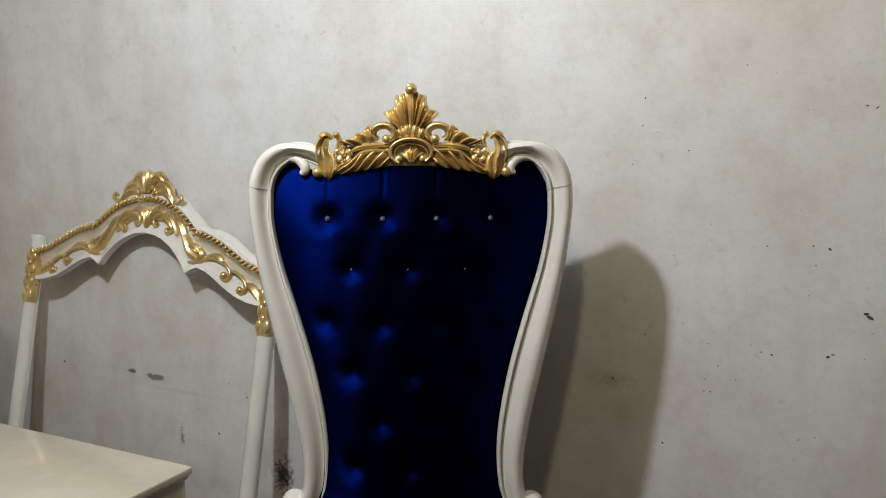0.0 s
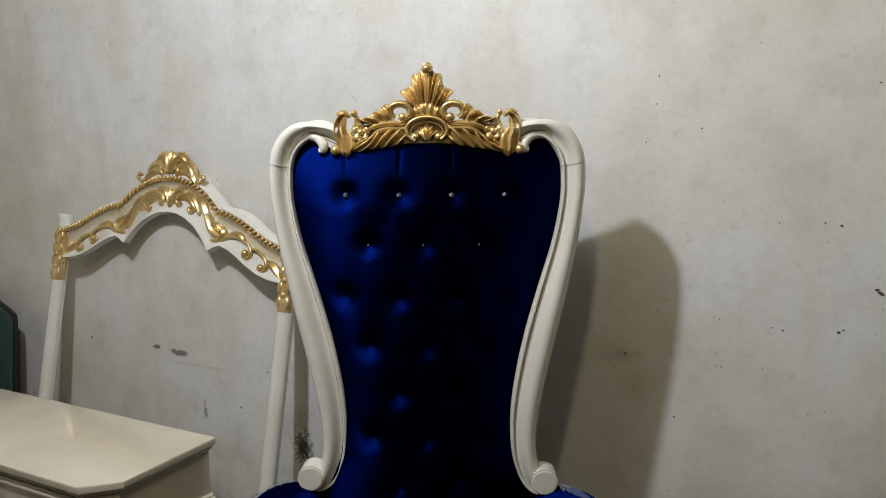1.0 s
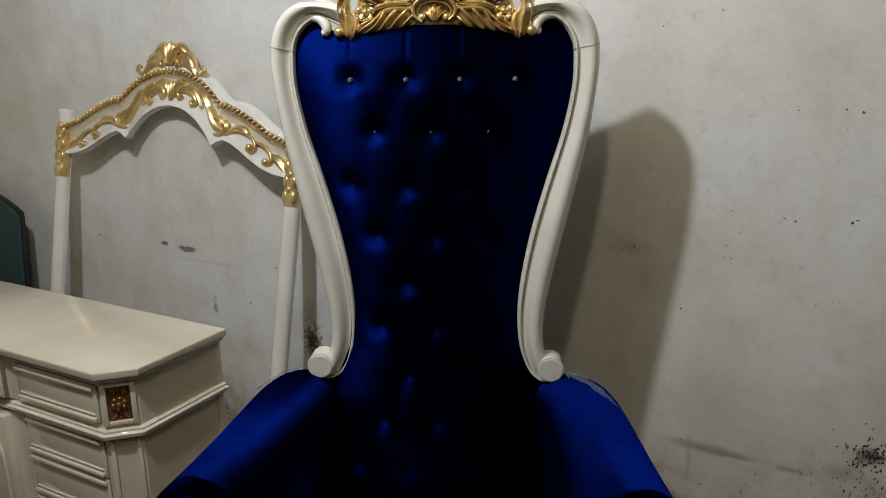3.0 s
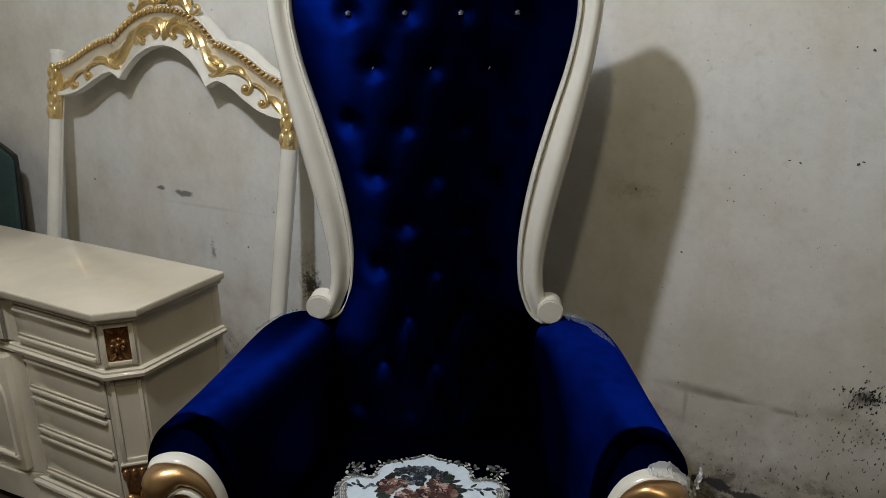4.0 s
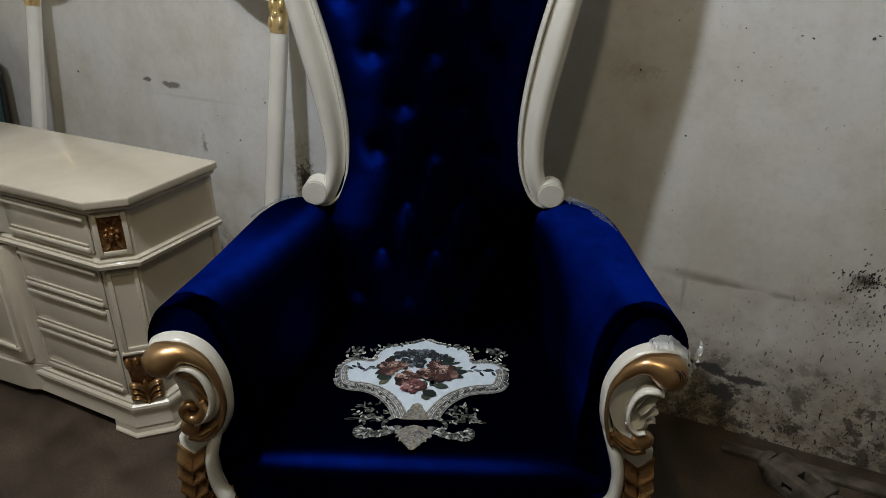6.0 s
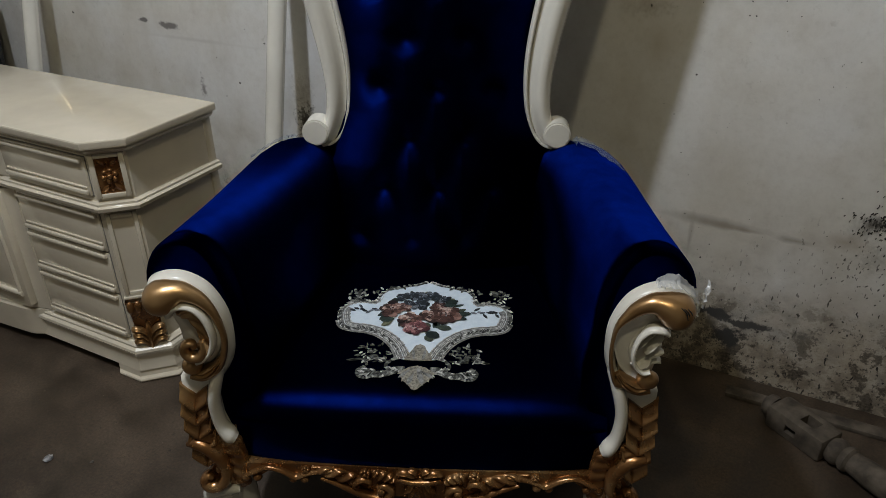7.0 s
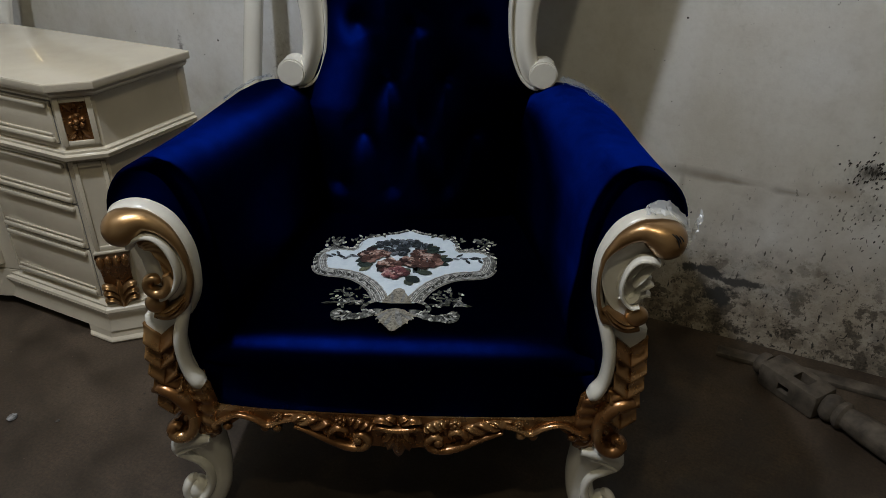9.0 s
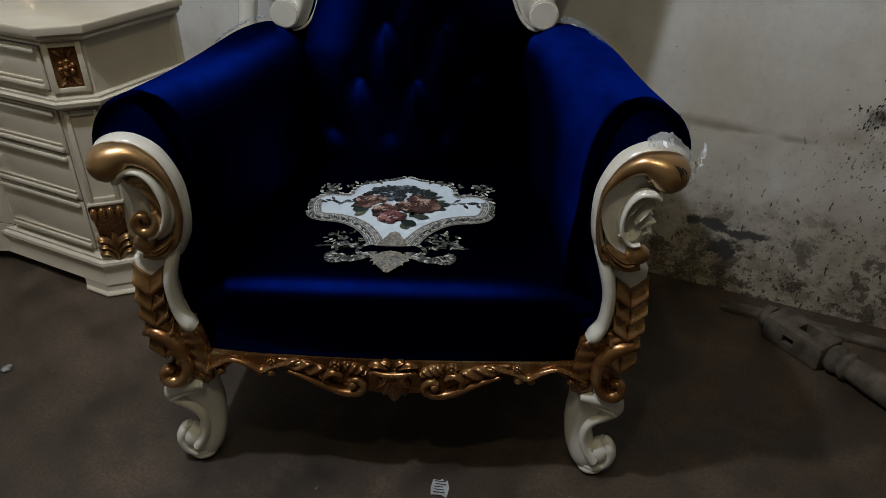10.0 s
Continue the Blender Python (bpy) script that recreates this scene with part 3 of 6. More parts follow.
RAIL_IN = [(0.205, 1.618), (0.238, 1.634), (0.268, 1.634), (0.297, 1.612), (0.313, 1.580), (0.317, 1.540), (0.315, 1.482), (0.297, 1.388), (0.262, 1.270), (0.230, 1.152), (0.208, 1.036), (0.200, 0.945), (0.205, 0.862), (0.224, 0.800), (0.252, 0.766), (0.288, 0.756)]
RAIL_SECTION = [(0.10, -0.8), (0.02, -0.3), (0.0, 0.05), (0.02, 0.40), (0.09, 0.72), (0.20, 0.93), (0.33, 1.0), (0.46, 0.93), (0.58, 0.74), (0.68, 0.54), (0.76, 0.44), (0.80, 0.43), (0.812, 0.36), (0.828, 0.36), (0.84, 0.52), (0.885, 0.62), (0.94, 0.60), (0.985, 0.46), (1.0, 0.25), (1.0, -0.9)]


def back_rail(m):
    """One white side rail of the back, from its foot scroll over the shoulder to the crest."""
    bm = bmesh.new()
    rings = []
    for a, b in zip(spline(RAIL_OUT, 90), spline(RAIL_IN, 90)):
        rings.append([bm.verts.new(((a[0] + (b[0] - a[0]) * f) * m + 0.004, 0.610 - 0.040 * h, a[1] + (b[1] - a[1]) * f)) for f, h in RAIL_SECTION])
    for a, b in zip(rings, rings[1:]):
        for k in range(len(a) - 1):
            bm.faces.new((a[k], a[k + 1], b[k + 1], b[k]))
        bm.faces.new((a[-1], a[0], b[0], b[-1]))
    bm.faces.new(rings[0])
    bm.faces.new(rings[-1])
    rail = part("frame_rail", bm, WHITE, chair, smooth=50)
    # foot scroll
    bm = bmesh.new()
    bmesh.ops.create_cone(bm, cap_ends=True, segments=36, radius1=0.0325, radius2=0.0325, depth=0.06, matrix=Matrix.Translation((0.288 * m, 0.595, 0.802)) @ Matrix.Rotation(radians(90), 4, "X"))
    bmesh.ops.bevel(bm, geom=[e for e in bm.edges if len(e.link_faces) == 2 and any(len(f.verts) > 8 for f in e.link_faces)], offset=0.004, segments=2, affect="EDGES")
    part("scroll_disc", bm, WHITE, rail, smooth=35)
    # saw joint across the shoulder
    bm = bmesh.new()
    rings = []
    for dz in (-0.0006, 0.0006):
        rings.append([bm.verts.new(((0.3740 - 0.0605 * f) * m + 0.004, 0.610 - 0.040 * (h + 0.02 * (h > 0)), 1.578 - 0.012 * f + dz)) for f, h in RAIL_SECTION])
    for k in range(len(RAIL_SECTION) - 1):
        bm.faces.new((rings[0][k], rings[0][k + 1], rings[1][k + 1], rings[1][k]))
    bm.faces.new(rings[0])
    bm.faces.new(rings[1])
    part("joint", bm, JOINT, rail, "fine open joint line")
    # leaf curl beside the crest
    bm = bmesh.new()
    carve(bm, [(0.318, 1.585, 0.003, 0.606), (0.308, 1.612, 0.007, 0.603), (0.284, 1.638, 0.0095, 0.599), (0.254, 1.638, 0.011, 0.595), (0.236, 1.622, 0.012, 0.590), (0.237, 1.608, 0.010, 0.588), (0.246, 1.608, 0.006, 0.588)], n=34, sides=12, deep=1.2, mir=m)
    carve(bm, [(0.300, 1.664, 0.001, 0.606), (0.262, 1.672, 0.006, 0.604), (0.228, 1.668, 0.008, 0.602), (0.205, 1.656, 0.006, 0.602)], n=20, sides=10, deep=1.0, mir=m)
    part("leaf_curl", bm, WHITE, rail, smooth=60)


back_rail(1)
back_rail(-1)

# ---- gilded crest ----
CU, CV = 0.0095, 0.592
bm = bmesh.new()
half = [(0.035, 1.617), (0.14, 1.606), (0.172, 1.602), (0.174, 1.640), (0.166, 1.664), (0.128, 1.668), (0.098, 1.680), (0.086, 1.676), (0.050, 1.672), (0.036, 1.69), (0.040, 1.720), (0.026, 1.745), (0.012, 1.78)]
slab(bm, [(CU, 1.619)] + [(CU + u, z) for u, z in half] + [(CU, 1.79)] + [(CU - u, z) for u, z in half[::-1]], CV + 0.002, CV + 0.038)
crest = part("crest", bm, GOLD, chair, "gilded carved crest with shell and scrolls")
bm = bmesh.new()
carve(bm, [(CU + 0.047 * math.sin(radians(a)), 1.652 + 0.030 * math.cos(radians(a)), 0.0048, CV - 0.012) for a in range(-145, 146, 20)], n=44, sides=10, deep=2.2)
carve(bm, [(CU + 0.0375 * math.sin(radians(a)), 1.650 + 0.021 * math.cos(radians(a)), 0.0025, CV - 0.010) for a in range(-130, 131, 20)], n=30, sides=6, deep=1.5)
part("medallion_ring", bm, GOLD, crest, smooth=60)
bm = bmesh.new()
for a, w, ln in ((0, 0.008, 0.042), (30, 0.0075, 0.038), (-30, 0.0075, 0.038), (62, 0.007, 0.036), (-62, 0.007, 0.036)):
    s, c = math.sin(radians(a)), math.cos(radians(a))
    leaf(bm, [(CU + s * 0.006, 1.630), (CU + s * ln * 0.45, 1.632 + c * ln * 0.55), (CU + s * ln * 0.85, 1.636 + c * ln * 0.80)], w, CV - 0.002, 0.014, 1, 10, 7, flute=0.55)
for sgn in (-1, 1):
    ball(bm, (CU + sgn * 0.027, CV - 0.012, 1.637), 0.0092)
part("medallion_leaves", bm, GOLD, crest, smooth=50)
# palmette: a ribbed fan with pointed tips
fan = [(0.044, 1.712), (0.050, 1.724), (0.063, 1.741), (0.047, 1.749), (0.038, 1.757), (0.035, 1.779), (0.022, 1.782), (0.0145, 1.788)]
foot = [(0.024, 1.696), (0.024, 1.700), (0.022, 1.702), (0.019, 1.703), (0.015, 1.704), (0.011, 1.705), (0.007, 1.706), (0.004, 1.706)]
bm = bmesh.new()
frond(bm, [(CU - u, z) for u, z in fan] + [(CU + 0.002, 1.800)] + [(CU + u, z) for u, z in fan[::-1]], [(CU - u, z) for u, z in foot] + [(CU, 1.706)] + [(CU + u, z) for u, z in foot[::-1]],
      CV + 0.003, 0.026, 10, 0.0, 161, 13, deep=0.68, scallop=0.0)
part("palmette", bm, GOLD, crest, smooth=60)
for m, way, w in ((1, [(0.0, 1.702), (0.001, 1.74), (0.001, 1.775), (0.002, 1.792)], 0.0075), (1, [(0.010, 1.702), (0.019, 1.735), (0.026, 1.758), (0.032, 1.773)], 0.006), (-1, [(0.010, 1.702), (0.019, 1.735), (0.026, 1.758), (0.032, 1.773)], 0.006)):
    bm = bmesh.new()
    leaf(bm, [(u + CU * m, z) for u, z in way], w, CV - 0.008, 0.014, 1, 22, 9, m, flute=0.2)
    part("palmette_rib", bm, GOLD, crest, smooth=60)
bm = bmesh.new()
ball(bm, (CU + 0.002, CV - 0.013, 1.7905), (0.0135, 0.016, 0.0110), 24, 14)
leaf(bm, [(CU + 0.002, 1.784), (CU + 0.002, 1.795), (CU + 0.003, 1.806)], 0.0125, CV - 0.008, 0.012, 1, 14, 11)
part("palmette_tip", bm, GOLD, crest, smooth=50)
bm = bmesh.new()
frond(bm, [(CU + 0.040 * math.sin(radians(a)), 1.684 + 0.032 * math.cos(radians(a))) for a in range(-80, 81, 20)],
      [(CU + 0.024 * math.sin(radians(a)), 1.680 + 0.004 * math.cos(radians(a))) for a in range(-80, 81, 20)], CV - 0.004, 0.016, 5, 0.0, 61, 9, deep=0.4, scallop=0.10)
part("shell", bm, GOLD, crest, smooth=50)
for m in (1, -1):
    o = CU * m
    # C scroll with open eye
    bm = bmesh.new()
    carve(bm, [(0.062 + o + 0.025 * math.cos(radians(a)), 1.695 + 0.0185 * math.sin(radians(a)), r) for a, r in ((-60, 0.004), (-20, 0.006), (20, 0.0072), (60, 0.0078), (100, 0.0078), (140, 0.0075), (180, 0.0072), (220, 0.0068), (255, 0.006))],
          v=CV - 0.010, n=44, sides=10, deep=1.6, mir=m)
    carve(bm, [(0.062 + o + 0.0175 * math.cos(radians(a)), 1.695 + 0.0115 * math.sin(radians(a)), 0.0022) for a in range(-60, 221, 40)], v=CV - 0.008, n=26, sides=6, deep=1.4, mir=m)
    ball(bm, ((0.055 + o) * m, CV - 0.017, 1.681), 0.0108)
    part("scroll", bm, GOLD, crest, smooth=60)
    bm = bmesh.new()
    frond(bm, [(0.074 + o, 1.7175), (0.096 + o, 1.712), (0.122 + o, 1.695), (0.145 + o, 1.682), (0.163 + o, 1.681)],
          [(0.084 + o, 1.672), (0.103 + o, 1.670), (0.122 + o, 1.667), (0.142 + o, 1.668), (0.160 + o, 1.671)], CV - 0.003, 0.025, 4, 1.6, 150, 33, m, deep=0.78, scallop=0.1)
    part("scroll_leaf", bm, GOLD, crest, smooth=60)
    bm = bmesh.new()
    frond(bm, [(0.044 + o, 1.668), (0.082 + o, 1.662), (0.112 + o, 1.657), (0.138 + o, 1.636), (0.168 + o, 1.628)],
          [(0.042 + o, 1.622), (0.075 + o, 1.616), (0.105 + o, 1.611), (0.135 + o, 1.607), (0.174 + o, 1.600)], CV - 0.002, 0.024, 4.5, -2.0, 210, 45, m, deep=0.8, scallop=0.0)
    part("gouged_leaf", bm, GOLD, crest, smooth=60)
    bm = bmesh.new()
    leaf(bm, [(0.050 + o, 1.668), (0.085 + o, 1.668), (0.115 + o, 1.664), (0.138 + o, 1.654)], 0.0075, CV - 0.012, 0.010, 1, 16, 7, m)
    leaf(bm, [(0.050 + o, 1.655), (0.085 + o, 1.656), (0.112 + o, 1.650), (0.132 + o, 1.634)], 0.006, CV - 0.012, 0.010, 1, 16, 7, m)
    part("leaf_spray", bm, GOLD, crest, smooth=50)
    bm = bmesh.new()
    rosette(bm, 0.1535 + o, 1.649, 0.0215, CV - 0.010, 5, m)
    part("rosette", bm, GOLD, crest, smooth=50)
    # side leaf, hooked over at its top
    bm = bmesh.new()
    frond(bm, [(0.190 + o, 1.6965), (0.206 + o, 1.691), (0.2185 + o, 1.672), (0.2195 + o, 1.648), (0.212 + o, 1.624), (0.204 + o, 1.602), (0.190 + o, 1.588)],
          [(0.184 + o, 1.686), (0.188 + o, 1.678), (0.189 + o, 1.665), (0.184 + o, 1.652), (0.170 + o, 1.638), (0.167 + o, 1.615), (0.180 + o, 1.593)], CV - 0.004, 0.026, 1.5, 2.2, 150, 41, m, deep=0.75, scallop=0.0)
    carve(bm, [(0.207 + o, 1.688, 0.006), (0.196 + o, 1.694, 0.0065), (0.186 + o, 1.691, 0.006), (0.179 + o, 1.682, 0.004)], v=CV - 0.012, n=16, deep=1.6, mir=m)
    ball(bm, ((0.2145 + o) * m, CV - 0.012, 1.607), 0.0122)
    ball(bm, ((0.169 + o) * m, CV - 0.008, 1.692), (0.0085, 0.012, 0.0088))
    carve(bm, [(0.166 + o, 1.687, 0.006), (0.163 + o, 1.678, 0.007), (0.166 + o, 1.668, 0.006), (0.173 + o, 1.655, 0.005), (0.180 + o, 1.646, 0.004)], v=CV - 0.004, n=24, mir=m, deep=1.5)
    part("side_leaf", bm, GOLD, crest, smooth=60)

# ---- seat ----
SEAT_Z = 0.462

bm = bmesh.new()
profile = [(0.66, 0.455), (0.45, SEAT_Z), (0.25, SEAT_Z), (0.12, SEAT_Z - 0.001), (0.072, SEAT_Z - 0.003), (0.039, 0.453), (0.016, 0.438), (0.002, 0.418), (-0.003, 0.392), (-0.002, 0.35), (0.004, 0.30), (0.010, 0.27)]
prof = spline(profile, 44)
rows = []
for q in prof:
    row = []
    for i in range(41):
        s = 2 * i / 40 - 1
        u = 0.372 * s
        drop = 0.022 * abs(s) ** 5 if q[1] > 0.40 else 0.0
        row.append(bm.verts.new((u, q[0] + 0.02 * abs(s) ** 4 * (1 if q[0] < 0.1 else 0), q[1] - drop)))
    rows.append(row)
for a, b in zip(rows, rows[1:]):
    for i in range(40):
        bm.faces.new((a[i], a[i + 1], b[i + 1], b[i]))
bot = [bm.verts.new((p.co.x, p.co.y, 0.27)) for p in rows[0]]
bm.faces.new(bot + rows[-1][::-1])
for e in (0, -1):
    bm.faces.new([r[e] for r in rows] + [bot[e]])
bm.faces.new(rows[0] + bot[::-1])
seat = part("seat", bm, VELVET, chair, "blue velvet seat with a woven flower panel", smooth=60)
# pile leaning back on top, down below the front roll, fitted to the camera's view
comb(seat, lambda x, y, z: (0.0, interp(y, [0.012, 0.05, 0.14], [0.04, 0.34, 0.80]), interp(z, [0.405, 0.440], [-0.55, 0.0])))


# ---- rolled arms ----
def arm(m):
    bm = bmesh.new()
    rings = []
    stations = [(0.035, 0.010), (0.042, 0.004), (0.055, 0.0), (0.064, 0.0), (0.074, 0.0), (0.084, 0.0), (0.095, 0.0), (0.12, 0.0), (0.22, 0.0), (0.32, 0.0), (0.42, 0.0), (0.50, 0.0), (0.56, 0.0), (0.60, 0.004), (0.632, 0.02), (0.640, 0.045)]
    for v, inset in stations:
        f = max(0.0, (v - 0.04) / 0.58)
        uo = 0.506 - 0.036 * f - 0.03 * max(0, f - 0.75) - inset
        ui = 0.338 - 0.105 * f ** 1.25 + inset
        zt = 0.794 - 0.010 * f - inset - 0.012 * math.sin(math.pi * f)
        skew = 0.45 * f
        ring = [(uo - 0.105, 0.26), (uo - 0.095, 0.45), (uo - 0.075, 0.60), (uo - 0.03, 0.655)]
        c, rx, zb = (uo + ui) / 2, (uo - ui) / 2, 0.685
        for k in range(19):
            a = math.pi * k / 18
            x = math.cos(a)
            h = max(0.0, 1 - x * x) ** 0.5
            base = zb if x > 0 else zb - 0.085 * (-x) ** 0.5
            ring.append((c + rx * x - skew * rx * h * 0.55, base + (zt - base) * h ** (0.9 if x > 0 else 0.96)))
        ring += [(ui - 0.004, 0.57), (ui - 0.012, 0.51), (ui - 0.012, 0.42), (ui, 0.26)]
        rings.append([bm.verts.new((u * m, v, z)) for u, z in ring])
    n = len(rings[0])
    for a, b in zip(rings, rings[1:]):
        for k in range(n):
            bm.faces.new((a[k], a[(k + 1) % n], b[(k + 1) % n], b[k]))
    bm.faces.new(rings[0])
    bm.faces.new(rings[-1])
    rest = part("armrest", bm, VELVET, chair, "rolled blue velvet arm", smooth=70)
    # pile leaning forwards on top, down at the front, fitted to highlights in view
    def pile_tone(x, y, z):
        across = x * m - 0.42 + 0.12 * (y - 0.04)
        high = min(1.0, max(0.0, (z - 0.57) / 0.16))
        if m < 0:
            across -= 0.016
        along = -0.84 if m > 0 else interp(y, [0.10, 0.30, 0.55], [-0.82, -0.66, -0.30])
        top = (-11.0 * m * max(-0.08 if m > 0 else -0.055, min(0.085, across)) * high + (-0.46 if m > 0 else 0.12), along, 0.0)
        if m > 0:
            g = interp(across, [-0.085, -0.035], [1.0, 0.0]) * interp(y, [0.10, 0.22, 0.48], [1.0, 0.8, 0.0]) * interp(z, [0.44, 0.60], [0.72, 1.0])
            top = tuple(a * (1 - g) + b * g for a, b in zip(top, (0.5, -0.8, 0.7)))
            g = interp(across, [-0.13, -0.05], [1.0, 0.0]) * interp(y, [0.22, 0.48], [0.0, 0.8])
            top = tuple(a * (1 - g) + b * g for a, b in zip(top, (1.0, 0.2, -0.5)))
        f = interp(y, [0.074, 0.086], [0.0, 1.0])
        return tuple(a * f + b * (1 - f) for a, b in zip(top, (0.3 * m, 0.0, -1.0)))

    comb(rest, pile_tone)


arm(1)
arm(-1)


# ---- carved arm fronts, posts, knees and legs ----
def arm_front(m, gilded):
    inner = SHADED_GOLD if gilded else WHITE
    bm = bmesh.new()
    carve(bm, [(0.386, 0.500, 0.006), (0.376, 0.522, 0.009), (0.364, 0.555, 0.011), (0.359, 0.600, 0.011), (0.363, 0.650, 0.011), (0.386, 0.697, 0.012), (0.418, 0.719, 0.012), (0.450, 0.722, 0.012), (0.480, 0.711, 0.011), (0.493, 0.692, 0.008)],
          v=0.046, n=50, sides=14, deep=3.2, mir=m)
    slab(bm, [(0.366, 0.60), (0.384, 0.66), (0.42, 0.70), (0.46, 0.70), (0.458, 0.66), (0.446, 0.62), (0.440, 0.56), (0.432, 0.52), (0.40, 0.51), (0.378, 0.54)], 0.012, 0.07, m, 0.006)
    scroll = part("arm_scroll", bm, WHITE, chair, "cream carved arm scroll with gilding", smooth=60)
    # gilded band that swells into the rolled-over head
    bm = bmesh.new()
    carve(bm, [(0.436, 0.514, 0.007), (0.415, 0.512, 0.009), (0.396, 0.521, 0.009), (0.376, 0.541, 0.0075), (0.362, 0.576, 0.0065), (0.358, 0.612, 0.006), (0.367, 0.655, 0.0075), (0.388, 0.689, 0.012), (0.416, 0.705, 0.018), (0.438, 0.702, 0.027), (0.456, 0.694, 0.033), (0.470, 0.687, 0.031), (0.481, 0.681, 0.022), (0.487, 0.678, 0.009)],
          v=0.004, n=64, sides=18, deep=1.2, mir=m)
    if not gilded:
        for vert in bm.verts:
            if vert.co.z < 0.68 and abs(vert.co.x) < 0.385:
                vert.co.x -= m * 0.0035 * min(1.0, (0.68 - vert.co.z) / 0.03) + 0.45 * (vert.co.x - m * 0.362) * min(1.0, (0.68 - vert.co.z) / 0.03)
    part("gold_band", bm, DIM_GOLD, scroll, smooth=60)
    bm = bmesh.new()
    # black lines painted in for the shade in three cut slits
    for off in () if gilded else (-0.006, 0.0, 0.008):
        carve(bm, [(0.462 + off, 0.718 - off * 0.5, 0.0006), (0.471 + off * 0.8, 0.708 - off * 0.4, 0.0014), (0.474 + off * 0.6, 0.694 - off * 0.4, 0.0006)], v=-0.0295 + off * 0.55, n=10, sides=6, mir=m)
    if gilded:
        bm.free()
    else:
        part("slit_line", bm, BLACK, scroll, smooth=60)
    # hooked inner scroll and the hollow round it
    bm = bmesh.new()
    if gilded:
        carve(bm, [(0.449, 0.660, 0.007), (0.444, 0.672, 0.008), (0.427, 0.681, 0.0075), (0.405, 0.679, 0.0065), (0.388, 0.662, 0.006), (0.378, 0.636, 0.006), (0.375, 0.610, 0.006), (0.382, 0.584, 0.006), (0.398, 0.564, 0.006), (0.414, 0.554, 0.005)], v=-0.004, n=44, sides=10, deep=2.2, mir=m)
    else:
        carve(bm, [(0.449, 0.652, 0.006), (0.436, 0.660, 0.0075), (0.416, 0.657, 0.006), (0.400, 0.634, 0.0042), (0.394, 0.602, 0.004), (0.400, 0.577, 0.004), (0.414, 0.563, 0.004), (0.428, 0.564, 0.0035)], v=-0.006, n=44, sides=10, deep=2.4, mir=m)
    frond(bm, [(0.453, 0.668), (0.437, 0.690), (0.412, 0.699), (0.386, 0.687), (0.365, 0.652), (0.361, 0.612), (0.372, 0.572), (0.392, 0.546), (0.416, 0.534)],
          [(0.446, 0.662), (0.432, 0.664), (0.413, 0.662), (0.394, 0.644), (0.382, 0.608), (0.388, 0.582), (0.404, 0.568), (0.418, 0.562), (0.428, 0.562)] if gilded else
          [(0.446, 0.662), (0.434, 0.664), (0.417, 0.660), (0.401, 0.640), (0.394, 0.606), (0.399, 0.582), (0.410, 0.570), (0.422, 0.564), (0.430, 0.562)], 0.012 if gilded else 0.006, 0.009 if gilded else -0.004, 0, 0.0, 44, 11, m, deep=0.0, scallop=0.0)
    part("inner_scroll", bm, WHITE, scroll, smooth=60)
    bm = bmesh.new()
    if gilded:
        # gouged leaf that curls into a volute
        frond(bm, [(0.442, 0.664), (0.424, 0.670), (0.404, 0.664), (0.390, 0.644), (0.382, 0.614), (0.387, 0.586), (0.402, 0.568)], [(0.436, 0.650), (0.426, 0.648), (0.416, 0.640), (0.409, 0.624), (0.405, 0.606), (0.408, 0.592), (0.416, 0.584)], 0.006, 0.012, 4, 1.6, 70, 13, m, deep=0.5, scallop=0.0)
        carve(bm, [(0.396, 0.606, 0.006), (0.394, 0.586, 0.009), (0.404, 0.570, 0.010), (0.421, 0.568, 0.0105), (0.432, 0.580, 0.010), (0.429, 0.595, 0.009), (0.417, 0.598, 0.007), (0.413, 0.588, 0.005)], v=-0.006, n=36, sides=12, deep=1.5, mir=m)
        part("scroll_leaf", bm, DIM_GOLD, scroll, smooth=50)
    else:
        # bare carving, its edge broken off
        slab(bm, [(0.386, 0.600), (0.394, 0.572), (0.413, 0.561), (0.432, 0.565), (0.441, 0.574), (0.436, 0.583), (0.446, 0.590), (0.438, 0.600), (0.447, 0.613), (0.436, 0.619), (0.442, 0.631), (0.432, 0.636), (0.437, 0.648), (0.418, 0.655), (0.400, 0.640), (0.389, 0.620)], 0.006, 0.03, m, 0.003)
        leaf(bm, [(0.396, 0.578), (0.410, 0.570), (0.424, 0.578), (0.428, 0.596)], 0.011, 0.004, 0.012, 1, 12, 7, m)
        leaf(bm, [(0.402, 0.612), (0.412, 0.628), (0.426, 0.646)], 0.007, 0.004, 0.015, 1, 9, 5, m)
        leaf(bm, [(0.416, 0.602), (0.428, 0.622), (0.444, 0.640)], 0.006, 0.002, 0.018, 1, 9, 5, m)
        leaf(bm, [(0.424, 0.592), (0.436, 0.604), (0.449, 0.606)], 0.006, 0.002, 0.018, 1, 7, 4, m)
        leaf(bm, [(0.428, 0.578), (0.438, 0.586), (0.447, 0.580)], 0.006, 0.004, 0.015, 1, 7, 4, m)
        part("scroll_leaf", bm, inner, scroll, "unpainted chipped carving", smooth=35)
    bm = bmesh.new()
    ball(bm, (0.428 * m, 0.002, 0.540), (0.021, 0.018, 0.019), 20, 12)
    leaf(bm, [(0.372, 0.553), (0.388, 0.535), (0.412, 0.522), (0.440, 0.530)], 0.013, 0.004, 0.020, 2, 20, 11, m)
    part("lower_curl", bm, DIM_GOLD, scroll, smooth=50)
    # post
    bm = bmesh.new()
